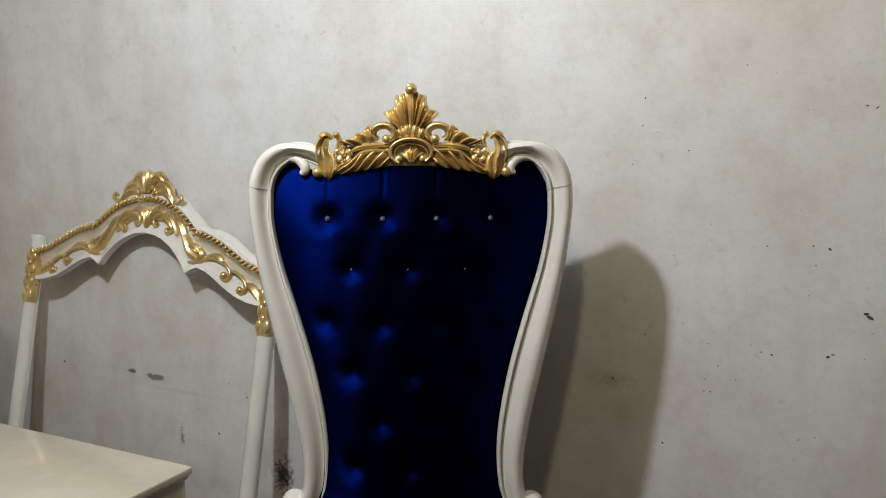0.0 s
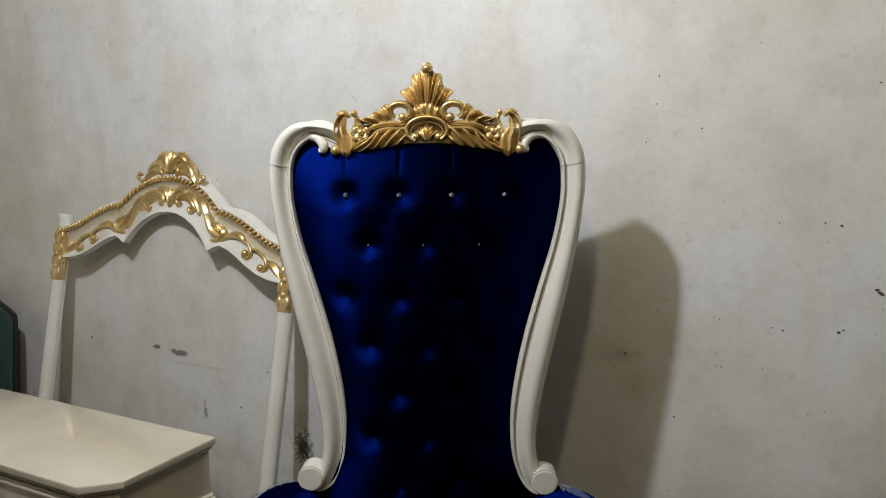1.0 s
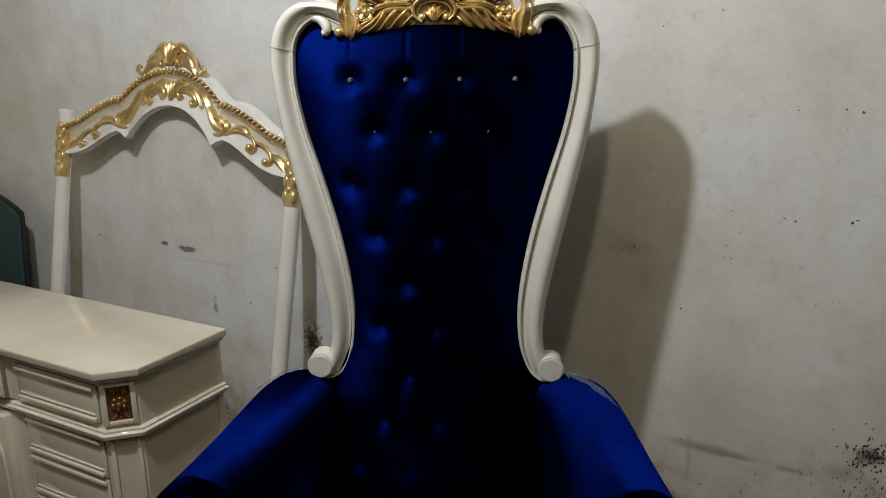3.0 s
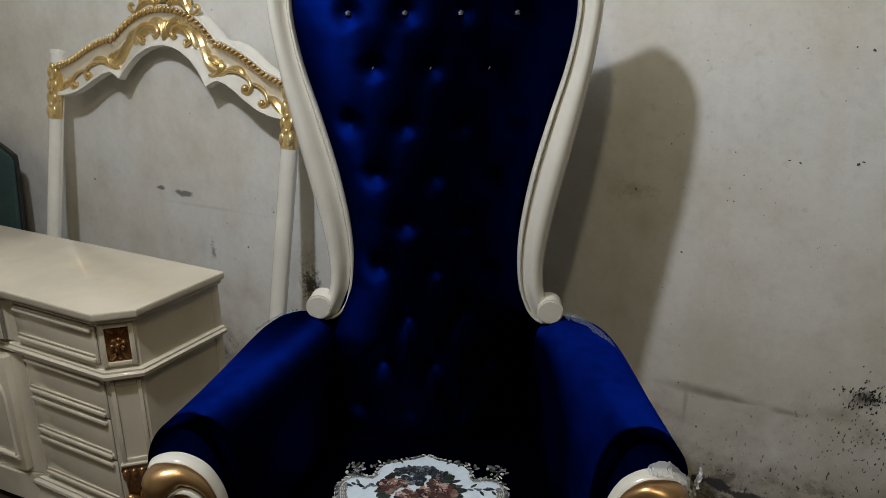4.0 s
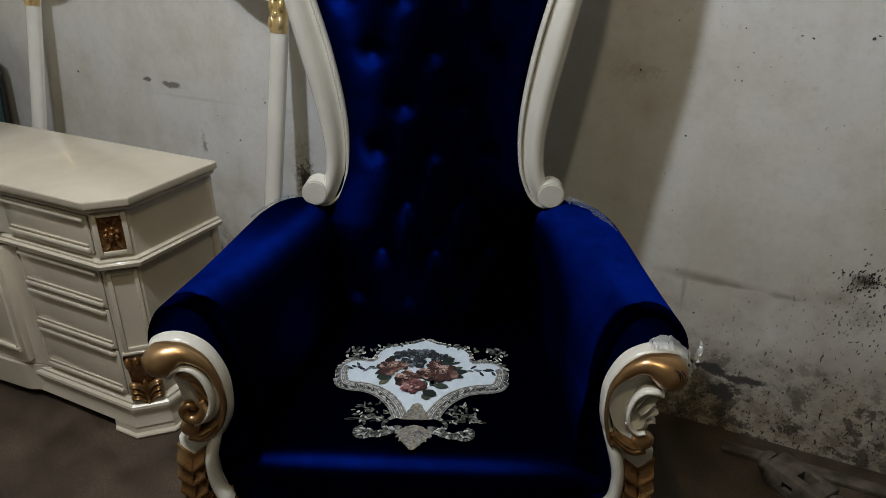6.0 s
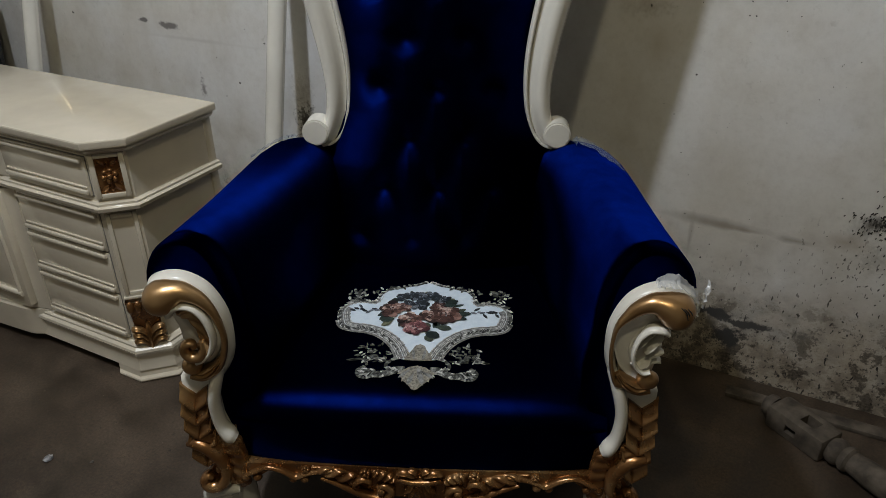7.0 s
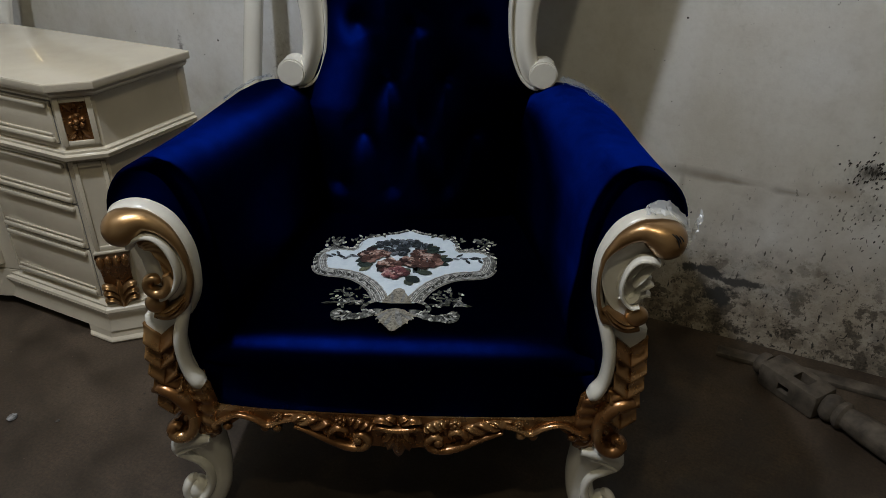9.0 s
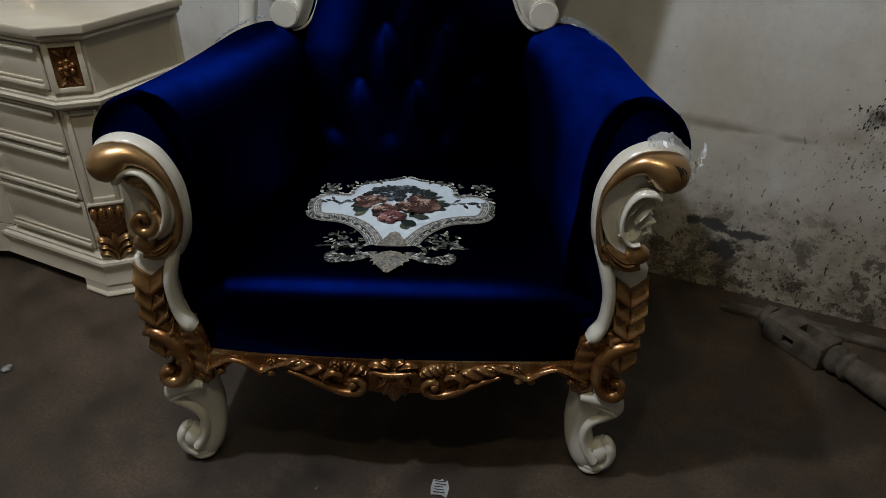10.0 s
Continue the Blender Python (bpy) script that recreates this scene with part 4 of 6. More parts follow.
    slab(bm, [(0.392, 0.505), (0.466, 0.50), (0.466, 0.42), (0.464, 0.35), (0.455, 0.27), (0.372, 0.27), (0.380, 0.33), (0.398, 0.40), (0.400, 0.46)], 0.012, 0.075, m, 0.008)
    carve(bm, [(0.370, 0.585, 0.006, 0.050), (0.377, 0.545, 0.010, 0.028), (0.388, 0.512, 0.012, 0.013), (0.400, 0.465, 0.0125, 0.006), (0.402, 0.425, 0.0125, 0.006), (0.397, 0.388, 0.0125, 0.006), (0.384, 0.364, 0.0145, 0.006), (0.374, 0.354, 0.010, 0.006)], v=0.006, n=26, sides=12, deep=1.5, mir=m)
    bmesh.ops.translate(bm, vec=(-0.005 - 0.005 * m, 0, 0), verts=bm.verts[:])
    post = part("post", bm, WHITE, chair, "cream post with gilded chevrons", smooth=50)
    for k in range(5):
        z, c = 0.487 - 0.035 * k, 0.433 + (0.004, 0.007, 0.006, 0.002, 0.000)[k]
        bm = bmesh.new()
        for side in (-1, 1):
            frond(bm, [(c + side * 0.028, z + 0.004 * (side > 0)), (c + side * 0.016, z - 0.010), (c, z - 0.024)], [(c + side * 0.027, z - 0.040), (c + side * 0.014, z - 0.053), (c, z - 0.062)], 0.006, 0.002, 0, 0.0, 14, 15, m, deep=0.0, scallop=0.0)
        for vert in bm.verts:
            edge = z - 0.024 + 0.024 * min(1.0, abs(vert.co.x * m - c) / 0.028)
            down = min(1.0, max(0.0, (edge - vert.co.z) / 0.039))
            vert.co.y += 0.001 - 0.016 * math.sin(math.pi * down ** 2.2) - 0.002 * k
        bmesh.ops.translate(bm, vec=(-0.005 - 0.003 * m, 0, 0), verts=bm.verts[:])
        part("chevron", bm, BROWN_GOLD, post, smooth=60)
    # knee block
    bm = bmesh.new()
    slab(bm, [(0.352, 0.300), (0.358, 0.350), (0.374, 0.364), (0.410, 0.360), (0.446, 0.350), (0.438, 0.318), (0.424, 0.288), (0.436, 0.262), (0.448, 0.236), (0.430, 0.212), (0.400, 0.205), (0.366, 0.210), (0.354, 0.240)], 0.002, 0.08, m, 0.008)
    carve(bm, [(0.464, 0.342, 0.005), (0.446, 0.349, 0.012), (0.422, 0.341, 0.0145), (0.404, 0.318, 0.0145), (0.394, 0.288, 0.0125), (0.396, 0.256, 0.012), (0.410, 0.233, 0.013), (0.430, 0.230, 0.0145), (0.442, 0.243, 0.013), (0.434, 0.257, 0.010), (0.424, 0.252, 0.007)], v=-0.004, n=44, sides=12, deep=1.5, mir=m)
    frond(bm, [(0.352, 0.226), (0.350, 0.262), (0.352, 0.300), (0.358, 0.336), (0.378, 0.364)], [(0.382, 0.212), (0.386, 0.246), (0.390, 0.280), (0.396, 0.312), (0.408, 0.336)], 0.006, 0.012, 5, -1.1, 70, 11, m, deep=0.35, scallop=0.08)
    frond(bm, [(0.440, 0.338), (0.424, 0.316), (0.416, 0.288), (0.420, 0.266)], [(0.410, 0.322), (0.402, 0.300), (0.400, 0.276), (0.406, 0.250)], 0.000, 0.010, 3, 1.2, 40, 9, m, deep=0.5)
    frond(bm, [(0.404, 0.374), (0.430, 0.372), (0.452, 0.360), (0.466, 0.344)], [(0.402, 0.346), (0.424, 0.348), (0.444, 0.344), (0.456, 0.336)], 0.000, 0.014, 2, 1.0, 40, 11, m, deep=0.4)
    bmesh.ops.translate(bm, vec=(-0.008, 0, 0), verts=bm.verts[:])
    part("knee_block", bm, SHADED_GOLD, chair, "gilded knee carving, shade painted into its gold", smooth=50)
    # scrolled leg
    leg(m, 0.030)


def leg(m, v):
    bm = bmesh.new()
    # stem, bowed inwards
    carve(bm, [(0.402, 0.226, 0.050, v + 0.012), (0.394, 0.188, 0.046, v + 0.008), (0.380, 0.148, 0.035, v + 0.006), (0.376, 0.108, 0.029, v + 0.004), (0.382, 0.070, 0.029, v), (0.396, 0.038, 0.030, v - 0.005), (0.408, 0.014, 0.022, v - 0.006), (0.412, 0.006, 0.010, v - 0.006)],
          n=34, sides=16, deep=0.85, mir=m)
    # rolled shoulder and the ridge that runs down from it
    carve(bm, [(0.366, 0.216, 0.009, v - 0.026), (0.400, 0.212, 0.015, v - 0.022), (0.430, 0.200, 0.019, v - 0.016), (0.438, 0.182, 0.018, v - 0.014), (0.420, 0.164, 0.013, v - 0.018), (0.398, 0.150, 0.010, v - 0.022), (0.386, 0.126, 0.009, v - 0.022), (0.384, 0.098, 0.009, v - 0.022), (0.392, 0.070, 0.010, v - 0.024), (0.408, 0.046, 0.012, v - 0.026)],
          n=50, sides=12, deep=1.5, mir=m)
    frond(bm, [(0.372, 0.222), (0.408, 0.220), (0.440, 0.204), (0.454, 0.184)], [(0.376, 0.196), (0.404, 0.188), (0.426, 0.172), (0.436, 0.162)], v - 0.028, 0.014, 0.8, 2.0, 44, 17, m, deep=0.3, scallop=0.0)
    # curled foot
    carve(bm, [(0.424, 0.092, 0.006, v - 0.014), (0.436, 0.078, 0.012, v - 0.014), (0.442, 0.056, 0.014, v - 0.014), (0.432, 0.032, 0.014, v - 0.014), (0.410, 0.020, 0.013, v - 0.014), (0.392, 0.026, 0.008, v - 0.016)], n=30, sides=12, deep=1.7, mir=m)
    ball(bm, (0.422 * m, v - 0.012, 0.058), (0.022, 0.026, 0.030), 18, 12)
    ball(bm, (0.408 * m, v - 0.008, 0.013), (0.029, 0.028, 0.013), 18, 10)
    bmesh.ops.translate(bm, vec=(-0.010 + 0.004 * m, 0, 0), verts=bm.verts[:])
    part("leg", bm, WHITE, chair, "cream scroll-carved leg", smooth=60)


arm_front(1, False)
arm_front(-1, True)
for m in (1, -1):
    bm = bmesh.new()
    carve(bm, [(0.33, 0.30, 0.035), (0.33, 0.15, 0.028), (0.34, 0.0, 0.022)], v=0.60, n=10, sides=10, mir=m)
    part("rear_leg", bm, WHITE, chair, smooth=60)
    bm = bmesh.new()
    box(bm, (min(0.38 * m, 0.45 * m), 0.08, 0.24), (max(0.38 * m, 0.45 * m), 0.60, 0.30), 0.006)
    part("side_rail", bm, WHITE, chair)

# ---- gilded front apron ----
half = [(0.372, 0.290), (0.372, 0.268), (0.345, 0.252), (0.330, 0.258), (0.310, 0.274), (0.280, 0.270), (0.262, 0.252), (0.243, 0.252), (0.225, 0.268), (0.190, 0.258), (0.150, 0.238), (0.105, 0.220), (0.065, 0.210), (0.040, 0.210), (0.022, 0.206), (0.0, 0.200)]
outline = [(u, z) for u, z in half] + [(-u, z) for u, z in half[-2::-1]]
bm = bmesh.new()
slab(bm, outline + [(-0.2, 0.292), (0.0, 0.288), (0.2, 0.292)], 0.002, 0.045, 1, 0.0)
apron = part("apron", bm, SHADED_GOLD, chair, "gilded pierced and carved apron, shade painted into its gold", smooth=40)
for m in (1, -1):
    bm = bmesh.new()
    carve(bm, [(0.365, 0.250, 0.005), (0.345, 0.262, 0.006), (0.315, 0.276, 0.0055), (0.285, 0.268, 0.006), (0.258, 0.252, 0.007), (0.235, 0.262, 0.0055), (0.205, 0.270, 0.0055), (0.18, 0.272, 0.004)], v=-0.002, n=40, sides=8, deep=1.3, mir=m)
    for c in (0.252, 0.352):
        ball(bm, ((c - 0.012) * m, 0.0, 0.246), (0.010, 0.010, 0.009))
        ball(bm, ((c + 0.012) * m, 0.0, 0.246), (0.010, 0.010, 0.009))
    bmesh.ops.translate(bm, vec=(0, 0, 0.007), verts=bm.verts[:])
    part("edge_moulding", bm, SHADED_GOLD, apron, smooth=50)
    bm = bmesh.new()
    carve(bm, [(0.205, 0.262, 0.004), (0.175, 0.250, 0.006), (0.14, 0.232, 0.008), (0.105, 0.216, 0.009), (0.072, 0.214, 0.009), (0.058, 0.230, 0.009), (0.070, 0.247, 0.008), (0.086, 0.242, 0.008)], v=-0.004, n=34, sides=10, deep=1.5, mir=m)
    ball(bm, (0.080 * m, -0.010, 0.236), 0.010)
    carve(bm, [(0.126, 0.230, 0.004), (0.134, 0.248, 0.008), (0.118, 0.262, 0.008), (0.102, 0.254, 0.006), (0.104, 0.243, 0.005)], v=-0.004, n=20, sides=8, deep=1.4, mir=m)
    part("scroll", bm, SHADED_GOLD, apron, smooth=50)
    bm = bmesh.new()
    frond(bm, [(0.222, 0.288), (0.190, 0.288), (0.160, 0.282), (0.135, 0.272), (0.118, 0.262)], [(0.214, 0.268), (0.186, 0.262), (0.160, 0.250), (0.138, 0.242), (0.122, 0.246)], 0.0, 0.013, 4, 1.3, 150, 27, m, deep=0.7)
    part("gouged_leaf", bm, SHADED_GOLD, apron, smooth=50)
    bm = bmesh.new()
    frond(bm, [(0.100, 0.284), (0.080, 0.284), (0.060, 0.276), (0.046, 0.266)], [(0.096, 0.262), (0.080, 0.258), (0.064, 0.256), (0.050, 0.254)], 0.0, 0.013, 4, 1.2, 50, 11, m, deep=0.55)
    part("small_leaf", bm, SHADED_GOLD, apron, smooth=50)
    for u, z, r in ((0.112, 0.276, 0.012), (0.236, 0.280, 0.009)):
        bm = bmesh.new()
        rosette(bm, u, z, r, -0.004, 5, m)
        part("rosette", bm, SHADED_GOLD, apron, smooth=50)
bm = bmesh.new()
slab(bm, [(-0.046, 0.262), (0.046, 0.262), (0.036, 0.226), (0.014, 0.204), (0, 0.192), (-0.014, 0.204), (-0.036, 0.226)], -0.004, 0.012, 1, 0.006)
bmesh.ops.translate(bm, vec=(0, 0.004, 0.010), verts=bm.verts[:])
part("centre_shell", bm, SHADED_GOLD, apron, smooth=50)
bm = bmesh.new()
carve(bm, [(-0.046, 0.262, 0.003), (-0.036, 0.267, 0.0055), (-0.018, 0.263, 0.007), (0.0, 0.262, 0.007), (0.018, 0.263, 0.007), (0.036, 0.267, 0.0055), (0.046, 0.262, 0.003)], v=-0.006, n=30, sides=10, deep=1.5)
part("rolled_lip", bm, SHADED_GOLD, apron, smooth=60)
for a, ln, w in ((-50, 0.040, 0.011), (-25, 0.050, 0.012), (25, 0.050, 0.012), (50, 0.040, 0.011), (0, 0.062, 0.014)):
    t, c = math.sin(radians(a)), math.cos(radians(a))
    bm = bmesh.new()
    leaf(bm, [(t * 0.012, 0.256), (t * ln * 0.6, 0.254 - c * ln * 0.5), (t * ln * 1.05, 0.254 - c * ln)], w, -0.003, 0.011, 1, 14, 9)
    part("shell_leaf", bm, SHADED_GOLD, apron, smooth=60)
for m in (1, -1):
    bm = bmesh.new()
    leaf(bm, [(m * 0.010, 0.274), (m * 0.028, 0.284), (m * 0.048, 0.282)], 0.007, -0.003, 0.012, 1, 12, 7)
    leaf(bm, [(m * 0.004, 0.276), (m * 0.010, 0.286), (m * 0.022, 0.291)], 0.006, -0.002, 0.010, 1, 10, 7)
    part("small_leaf", bm, SHADED_GOLD, apron, smooth=60)


# ---- woven flower panel on the seat ----
def flat(bm, outline, z, thick=0.0012, cu=-0.010):
    low = [bm.verts.new((cu + u, v, z)) for u, v in outline]
    high = [bm.verts.new((cu + u, v, z + thick)) for u, v in outline]
    n = len(outline)
    for k in range(n):
        bm.faces.new((low[k], low[(k + 1) % n], high[(k + 1) % n], high[k]))
    bm.faces.new(high)


def both(half_line):
    return half_line + [(-u, v) for u, v in half_line[::-1] if abs(u) > 1e-6]


def petal(bm, u, v, z, a, length, width):
    """A flat stitched petal or leaf from (u, v) along the angle a."""
    c, s = math.cos(radians(a)), math.sin(radians(a))
    pts = []
    for f, w in ((0, 0.15), (0.25, 0.8), (0.55, 1.0), (0.85, 0.6), (1.0, 0.08)):
        pts.append((u + c * length * f - s * width * w, v + s * length * f + c * width * w))
    for f, w in ((1.0, 0.08), (0.85, 0.6), (0.55, 1.0), (0.25, 0.8), (0, 0.15)):
        pts.append((u + c * length * f + s * width * w, v + s * length * f - c * width * w))
    flat(bm, pts, z, 0.0008)


def strip(bm, line, a, b, z, m=1):
    """A woven band beside a line of (u, v), from a to b out of it."""
    n = len(line)
    edge = []
    for k, p in enumerate(line):
        d = Vector(line[min(k + 1, n - 1)]) - Vector(line[max(k - 1, 0)])
        s = Vector((-d.y, d.x)).normalized()
        wave = 0.0012 * math.sin(k * 1.9)
        edge.append([(m * (p[0] + s.x * o), p[1] + s.y * o) for o in (a, b + wave)])
    for p, q in zip(edge, edge[1:]):
        flat(bm, [p[0], q[0], q[1], p[1]], z, 0.0005)


Z0 = SEAT_Z + 0.0005
CART = [(0.0, 0.444), (0.012, 0.437), (0.026, 0.428), (0.045, 0.423), (0.070, 0.414), (0.094, 0.404), (0.107, 0.386), (0.111, 0.365), (0.120, 0.350), (0.140, 0.352), (0.160, 0.352), (0.178, 0.342), (0.189, 0.325), (0.192, 0.305), (0.188, 0.280), (0.178, 0.255),
        (0.155, 0.245), (0.125, 0.241), (0.095, 0.228), (0.068, 0.204), (0.048, 0.172), (0.036, 0.140)]
rng = random.Random(7)
bm = bmesh.new()
flat(bm, both(CART + [(0.012, 0.136)]), Z0)
part("panel_field", bm, CLOTH_WHITE, seat, "white woven silk field", smooth=0)
LINE = [tuple(p) for p in spline(CART, 120)]
for m in (1, -1):
    bm = bmesh.new()
    strip(bm, LINE[40:], 0.003, -0.005, Z0 + 0.0014, m)
    strip(bm, LINE[66:], -0.006, -0.020, Z0 + 0.0012, m)
    strip(bm, LINE[80:], 0.014, 0.003, Z0 + 0.0014, m)
    border = part("border", bm, CLOTH_SILVER, seat, "silver-grey woven scroll border", smooth=0)
bm = bmesh.new()
for m in (1, -1):
    strip(bm, LINE[34:], 0.004, 0.0026, Z0 + 0.0018, m)
    strip(bm, LINE[34:], -0.004, -0.0052, Z0 + 0.0021, m)
    for off in (0.0085, -0.0085, -0.0125, -0.0185):
        strip(bm, LINE[72:], off, off - 0.0013, Z0 + 0.0021, m)
    # pale scallops along the upper edge
    for k in range(1, 62, 3):
        u, v = LINE[k]
        d = Vector(LINE[k + 1]) - Vector(LINE[k - 1])
        petal(bm, m * u, v, Z0 + 0.0016, (math.degrees(math.atan2(d.y, d.x)) + 55) if m > 0 else 125 - math.degrees(math.atan2(d.y, d.x)), 0.011, 0.0036)
part("border_thread", bm, make_rough("pale_silver_thread", (0.36, 0.365, 0.35), (0.78, 0.79, 0.77), 150.0, 0.5), border, smooth=0)
bm = bmesh.new()
for m in (1, -1):
    # curled leaves that break out of the border
    for k in range(2, 118, 2):
        u, v = LINE[k]
        d = Vector(LINE[k + 1]) - Vector(LINE[k - 1])
        a = math.degrees(math.atan2(d.y, d.x))
        big = 1.0 if 40 < k < 92 else 0.6
        a += rng.uniform(5, 60)
        petal(bm, m * u, v, Z0 + 0.0022 + 0.0001 * (k % 5), a if m > 0 else 180 - a, big * rng.uniform(0.010, 0.021), rng.uniform(0.0018, 0.004))
    # ribs across the long lower curve
    for k in range(92, 118):
        u, v = LINE[k]
        petal(bm, m * u, v, Z0 + 0.0028, (60 if m > 0 else 120) + rng.uniform(-12, 12), 0.012, 0.0014)
tagged(part("border_leaves", bm, SILVER, border, smooth=0), kind="stuff")
for m in (1, -1):
    # scroll under the panel, a leafy sprig over it and one at the upper corner
    bm = bmesh.new()
    strip(bm, [tuple(p) for p in spline([(0.026, 0.112), (0.045, 0.112), (0.062, 0.100), (0.082, 0.094), (0.100, 0.100), (0.113, 0.113)], 30)], 0.003, -0.017, Z0 + 0.0004, m)
    swirl = [tuple(p) for p in spline([(0.034, 0.156), (0.052, 0.140), (0.066, 0.120), (0.058, 0.104), (0.040, 0.102)], 24)]
    strip(bm, swirl, 0.004, -0.004, Z0 + 0.0006, m)
    swirl = [tuple(p) for p in spline([(0.110, 0.112), (0.122, 0.100), (0.118, 0.082), (0.104, 0.076), (0.086, 0.082)], 20)]
    strip(bm, swirl, 0.004, -0.003, Z0 + 0.0006, m)
    for k in range(20):
        f = k / 19
        petal(bm, m * (0.030 + 0.080 * f), 0.096 + 0.006 * math.sin(f * 9), Z0 + 0.001 + 0.0001 * (k % 4), (0 if m > 0 else 180) + m * rng.uniform(-70, 70), rng.uniform(0.010, 0.018), rng.uniform(0.0015, 0.003))
    for k in range(5):
        petal(bm, m * 0.100, 0.092, Z0 + 0.001, 90 - m * (90 + 22 * (k - 2.5)), 0.022, 0.003)
    tagged(part("scroll_band", bm, SILVER, seat, "silver-grey woven scroll", smooth=0), kind="stuff")
    bm = bmesh.new()
    for k in range(52):
        r, a = 0.036 * rng.random() ** 0.6, rng.uniform(0, 360)
        petal(bm, m * (0.098 + r * math.cos(radians(a))), 0.155 + 1.0 * r * math.sin(radians(a)), Z0 + 0.0006 + 0.00008 * (k % 9), rng.uniform(0, 360), rng.uniform(0.008, 0.015), rng.uniform(0.0015, 0.0035))
    for k in range(14):
        petal(bm, m * (0.060 + 0.075 * rng.random()), 0.132 + 0.008 * rng.random(), Z0 + 0.0004, (0 if m > 0 else 180) + rng.uniform(-20, 20), 0.018, 0.003)
    tagged(part("scroll_sprig", bm, SILVER, seat, "grey-green woven leaf sprig", smooth=0), kind="stuff")
    bm = bmesh.new()
    for k in range(26):
        r, a = 0.026 * rng.random() ** 0.6, rng.uniform(0, 360)
        petal(bm, m * (0.170 + r * math.cos(radians(a))), 0.388 + r * 0.9 * math.sin(radians(a)), Z0 + 0.00008 * (k % 9), rng.uniform(0, 360), rng.uniform(0.008, 0.016), rng.uniform(0.002, 0.0045))
    for k in range(10):
        petal(bm, m * (0.060 + 0.008 * k), 0.420 - 0.0025 * k, Z0 + 0.0026, rng.uniform(0, 360), 0.014, 0.003)
    tagged(part("corner_sprig", bm, SILVER, seat, smooth=0), kind="stuff")
    bm = bmesh.new()
    for k in range(9):
        petal(bm, m * (0.105 + 0.007 * k), 0.318 + 0.006 * math.sin(k * 1.3), Z0 + 0.0016 + 0.00005 * k, 180 * (m < 0) + rng.uniform(-60, 60), rng.uniform(0.012, 0.020), 0.0035)
    tagged(part("field_sprig", bm, SLATE, seat, smooth=0), kind="stuff")
# shell between the scrolls, with a small crown above it
THREAD_GOLD = make_rough("dull_gold_thread", (0.070, 0.064, 0.050), (0.40, 0.375, 0.31), 190.0)
bm = bmesh.new()
flat(bm, both([(0.0, 0.118), (0.018, 0.112), (0.031, 0.098), (0.032, 0.082), (0.024, 0.068), (0.014, 0.056), (0.006, 0.044), (0.0, 0.041)]), Z0 + 0.0010)
shell_motif = part("shell_motif", bm, THREAD_GOLD, seat, "dull gold woven shell", smooth=0)
for k, a in enumerate(range(-60, 61, 15)):
    bm = bmesh.new()
    petal(bm, 0.0015 * (k - 4), 0.108, Z0 + 0.0022 + 0.0001 * (k % 3), -90 + a, 0.062 - abs(a) * 0.0004, 0.0062)
    part("shell_rib", bm, CLOTH_SILVER if k % 2 else THREAD_GOLD, shell_motif, smooth=0)
bm = bmesh.new()
flat(bm, both([(0.0, 0.190), (0.010, 0.184), (0.014, 0.172), (0.020, 0.160), (0.027, 0.146), (0.030, 0.134)]), Z0 + 0.0024)
crown = part("crown_motif", bm, THREAD_GOLD, seat, smooth=0)
for k in range(5):
    bm = bmesh.new()
    petal(bm, 0.009 * (k - 2), 0.135, Z0 + 0.0036, 90 - 7 * (k - 2), 0.044 - 0.007 * abs(k - 2), 0.0032)
    part("crown_rib", bm, CLOTH_SILVER if k % 2 else THREAD_GOLD, crown, smooth=0)
BLOOMS = [(-0.013, 0.372, 0.023, SLATE), (0.012, 0.382, 0.018, SLATE), (-0.036, 0.384, 0.016, SLATE), (-0.058, 0.374, 0.016, SLATE), (-0.014, 0.341, 0.021, SLATE), (0.034, 0.366, 0.017, SLATE), (-0.040, 0.346, 0.014, SLATE),
          (0.030, 0.332, 0.022, PETALS), (-0.050, 0.328, 0.018, PETALS), (-0.077, 0.320, 0.031, PETALS), (0.050, 0.303, 0.033, PETALS), (0.018, 0.296, 0.026, PETALS), (-0.030, 0.281, 0.029, PETALS), (-0.019, 0.251, 0.031, PINK)]


def bloom(bm, u, v, r, z, first):
    """A full rose of overlapping woven petals round a tight heart."""
    for ring, (count, inner, outer, spread) in enumerate(((9, 0.50, 1.08, 24), (8, 0.36, 0.84, 25), (6, 0.22, 0.60, 32), (5, 0.10, 0.40, 36), (3, 0.0, 0.22, 50))):
        for q in range(count):
            a, far = 360 * q / count + first + 25 * ring + rng.uniform(-16, 16), outer * rng.uniform(0.74, 1.14)
            pts = []
            for k in range(8):
                b = radians(a + spread * (k / 3.5 - 1))
                h = r * (far - 0.22 * abs(k / 3.5 - 1) ** 2.4 + 0.035 * math.sin(k * 2.3 + q))
                pts.append((u + h * math.cos(b), v + h * math.sin(b)))
            for k in range(5, -1, -1):
                b = radians(a + spread * 0.8 * (k / 2.5 - 1))
                pts.append((u + r * inner * math.cos(b), v + r * inner * math.sin(b)))
            flat(bm, pts, z + 0.0005 * ring + 0.00011 * (q % 3), 0.0005)


for k, (u, v, r, material) in enumerate(BLOOMS):
    bm = bmesh.new()
    bloom(bm, u, v, r, Z0 + 0.0024 + 0.0002 * k, 37 * k)
    tagged(part("rose" if material is not SLATE else "blossom", bm, material, seat, smooth=0), kind="stuff")
bm = bmesh.new()
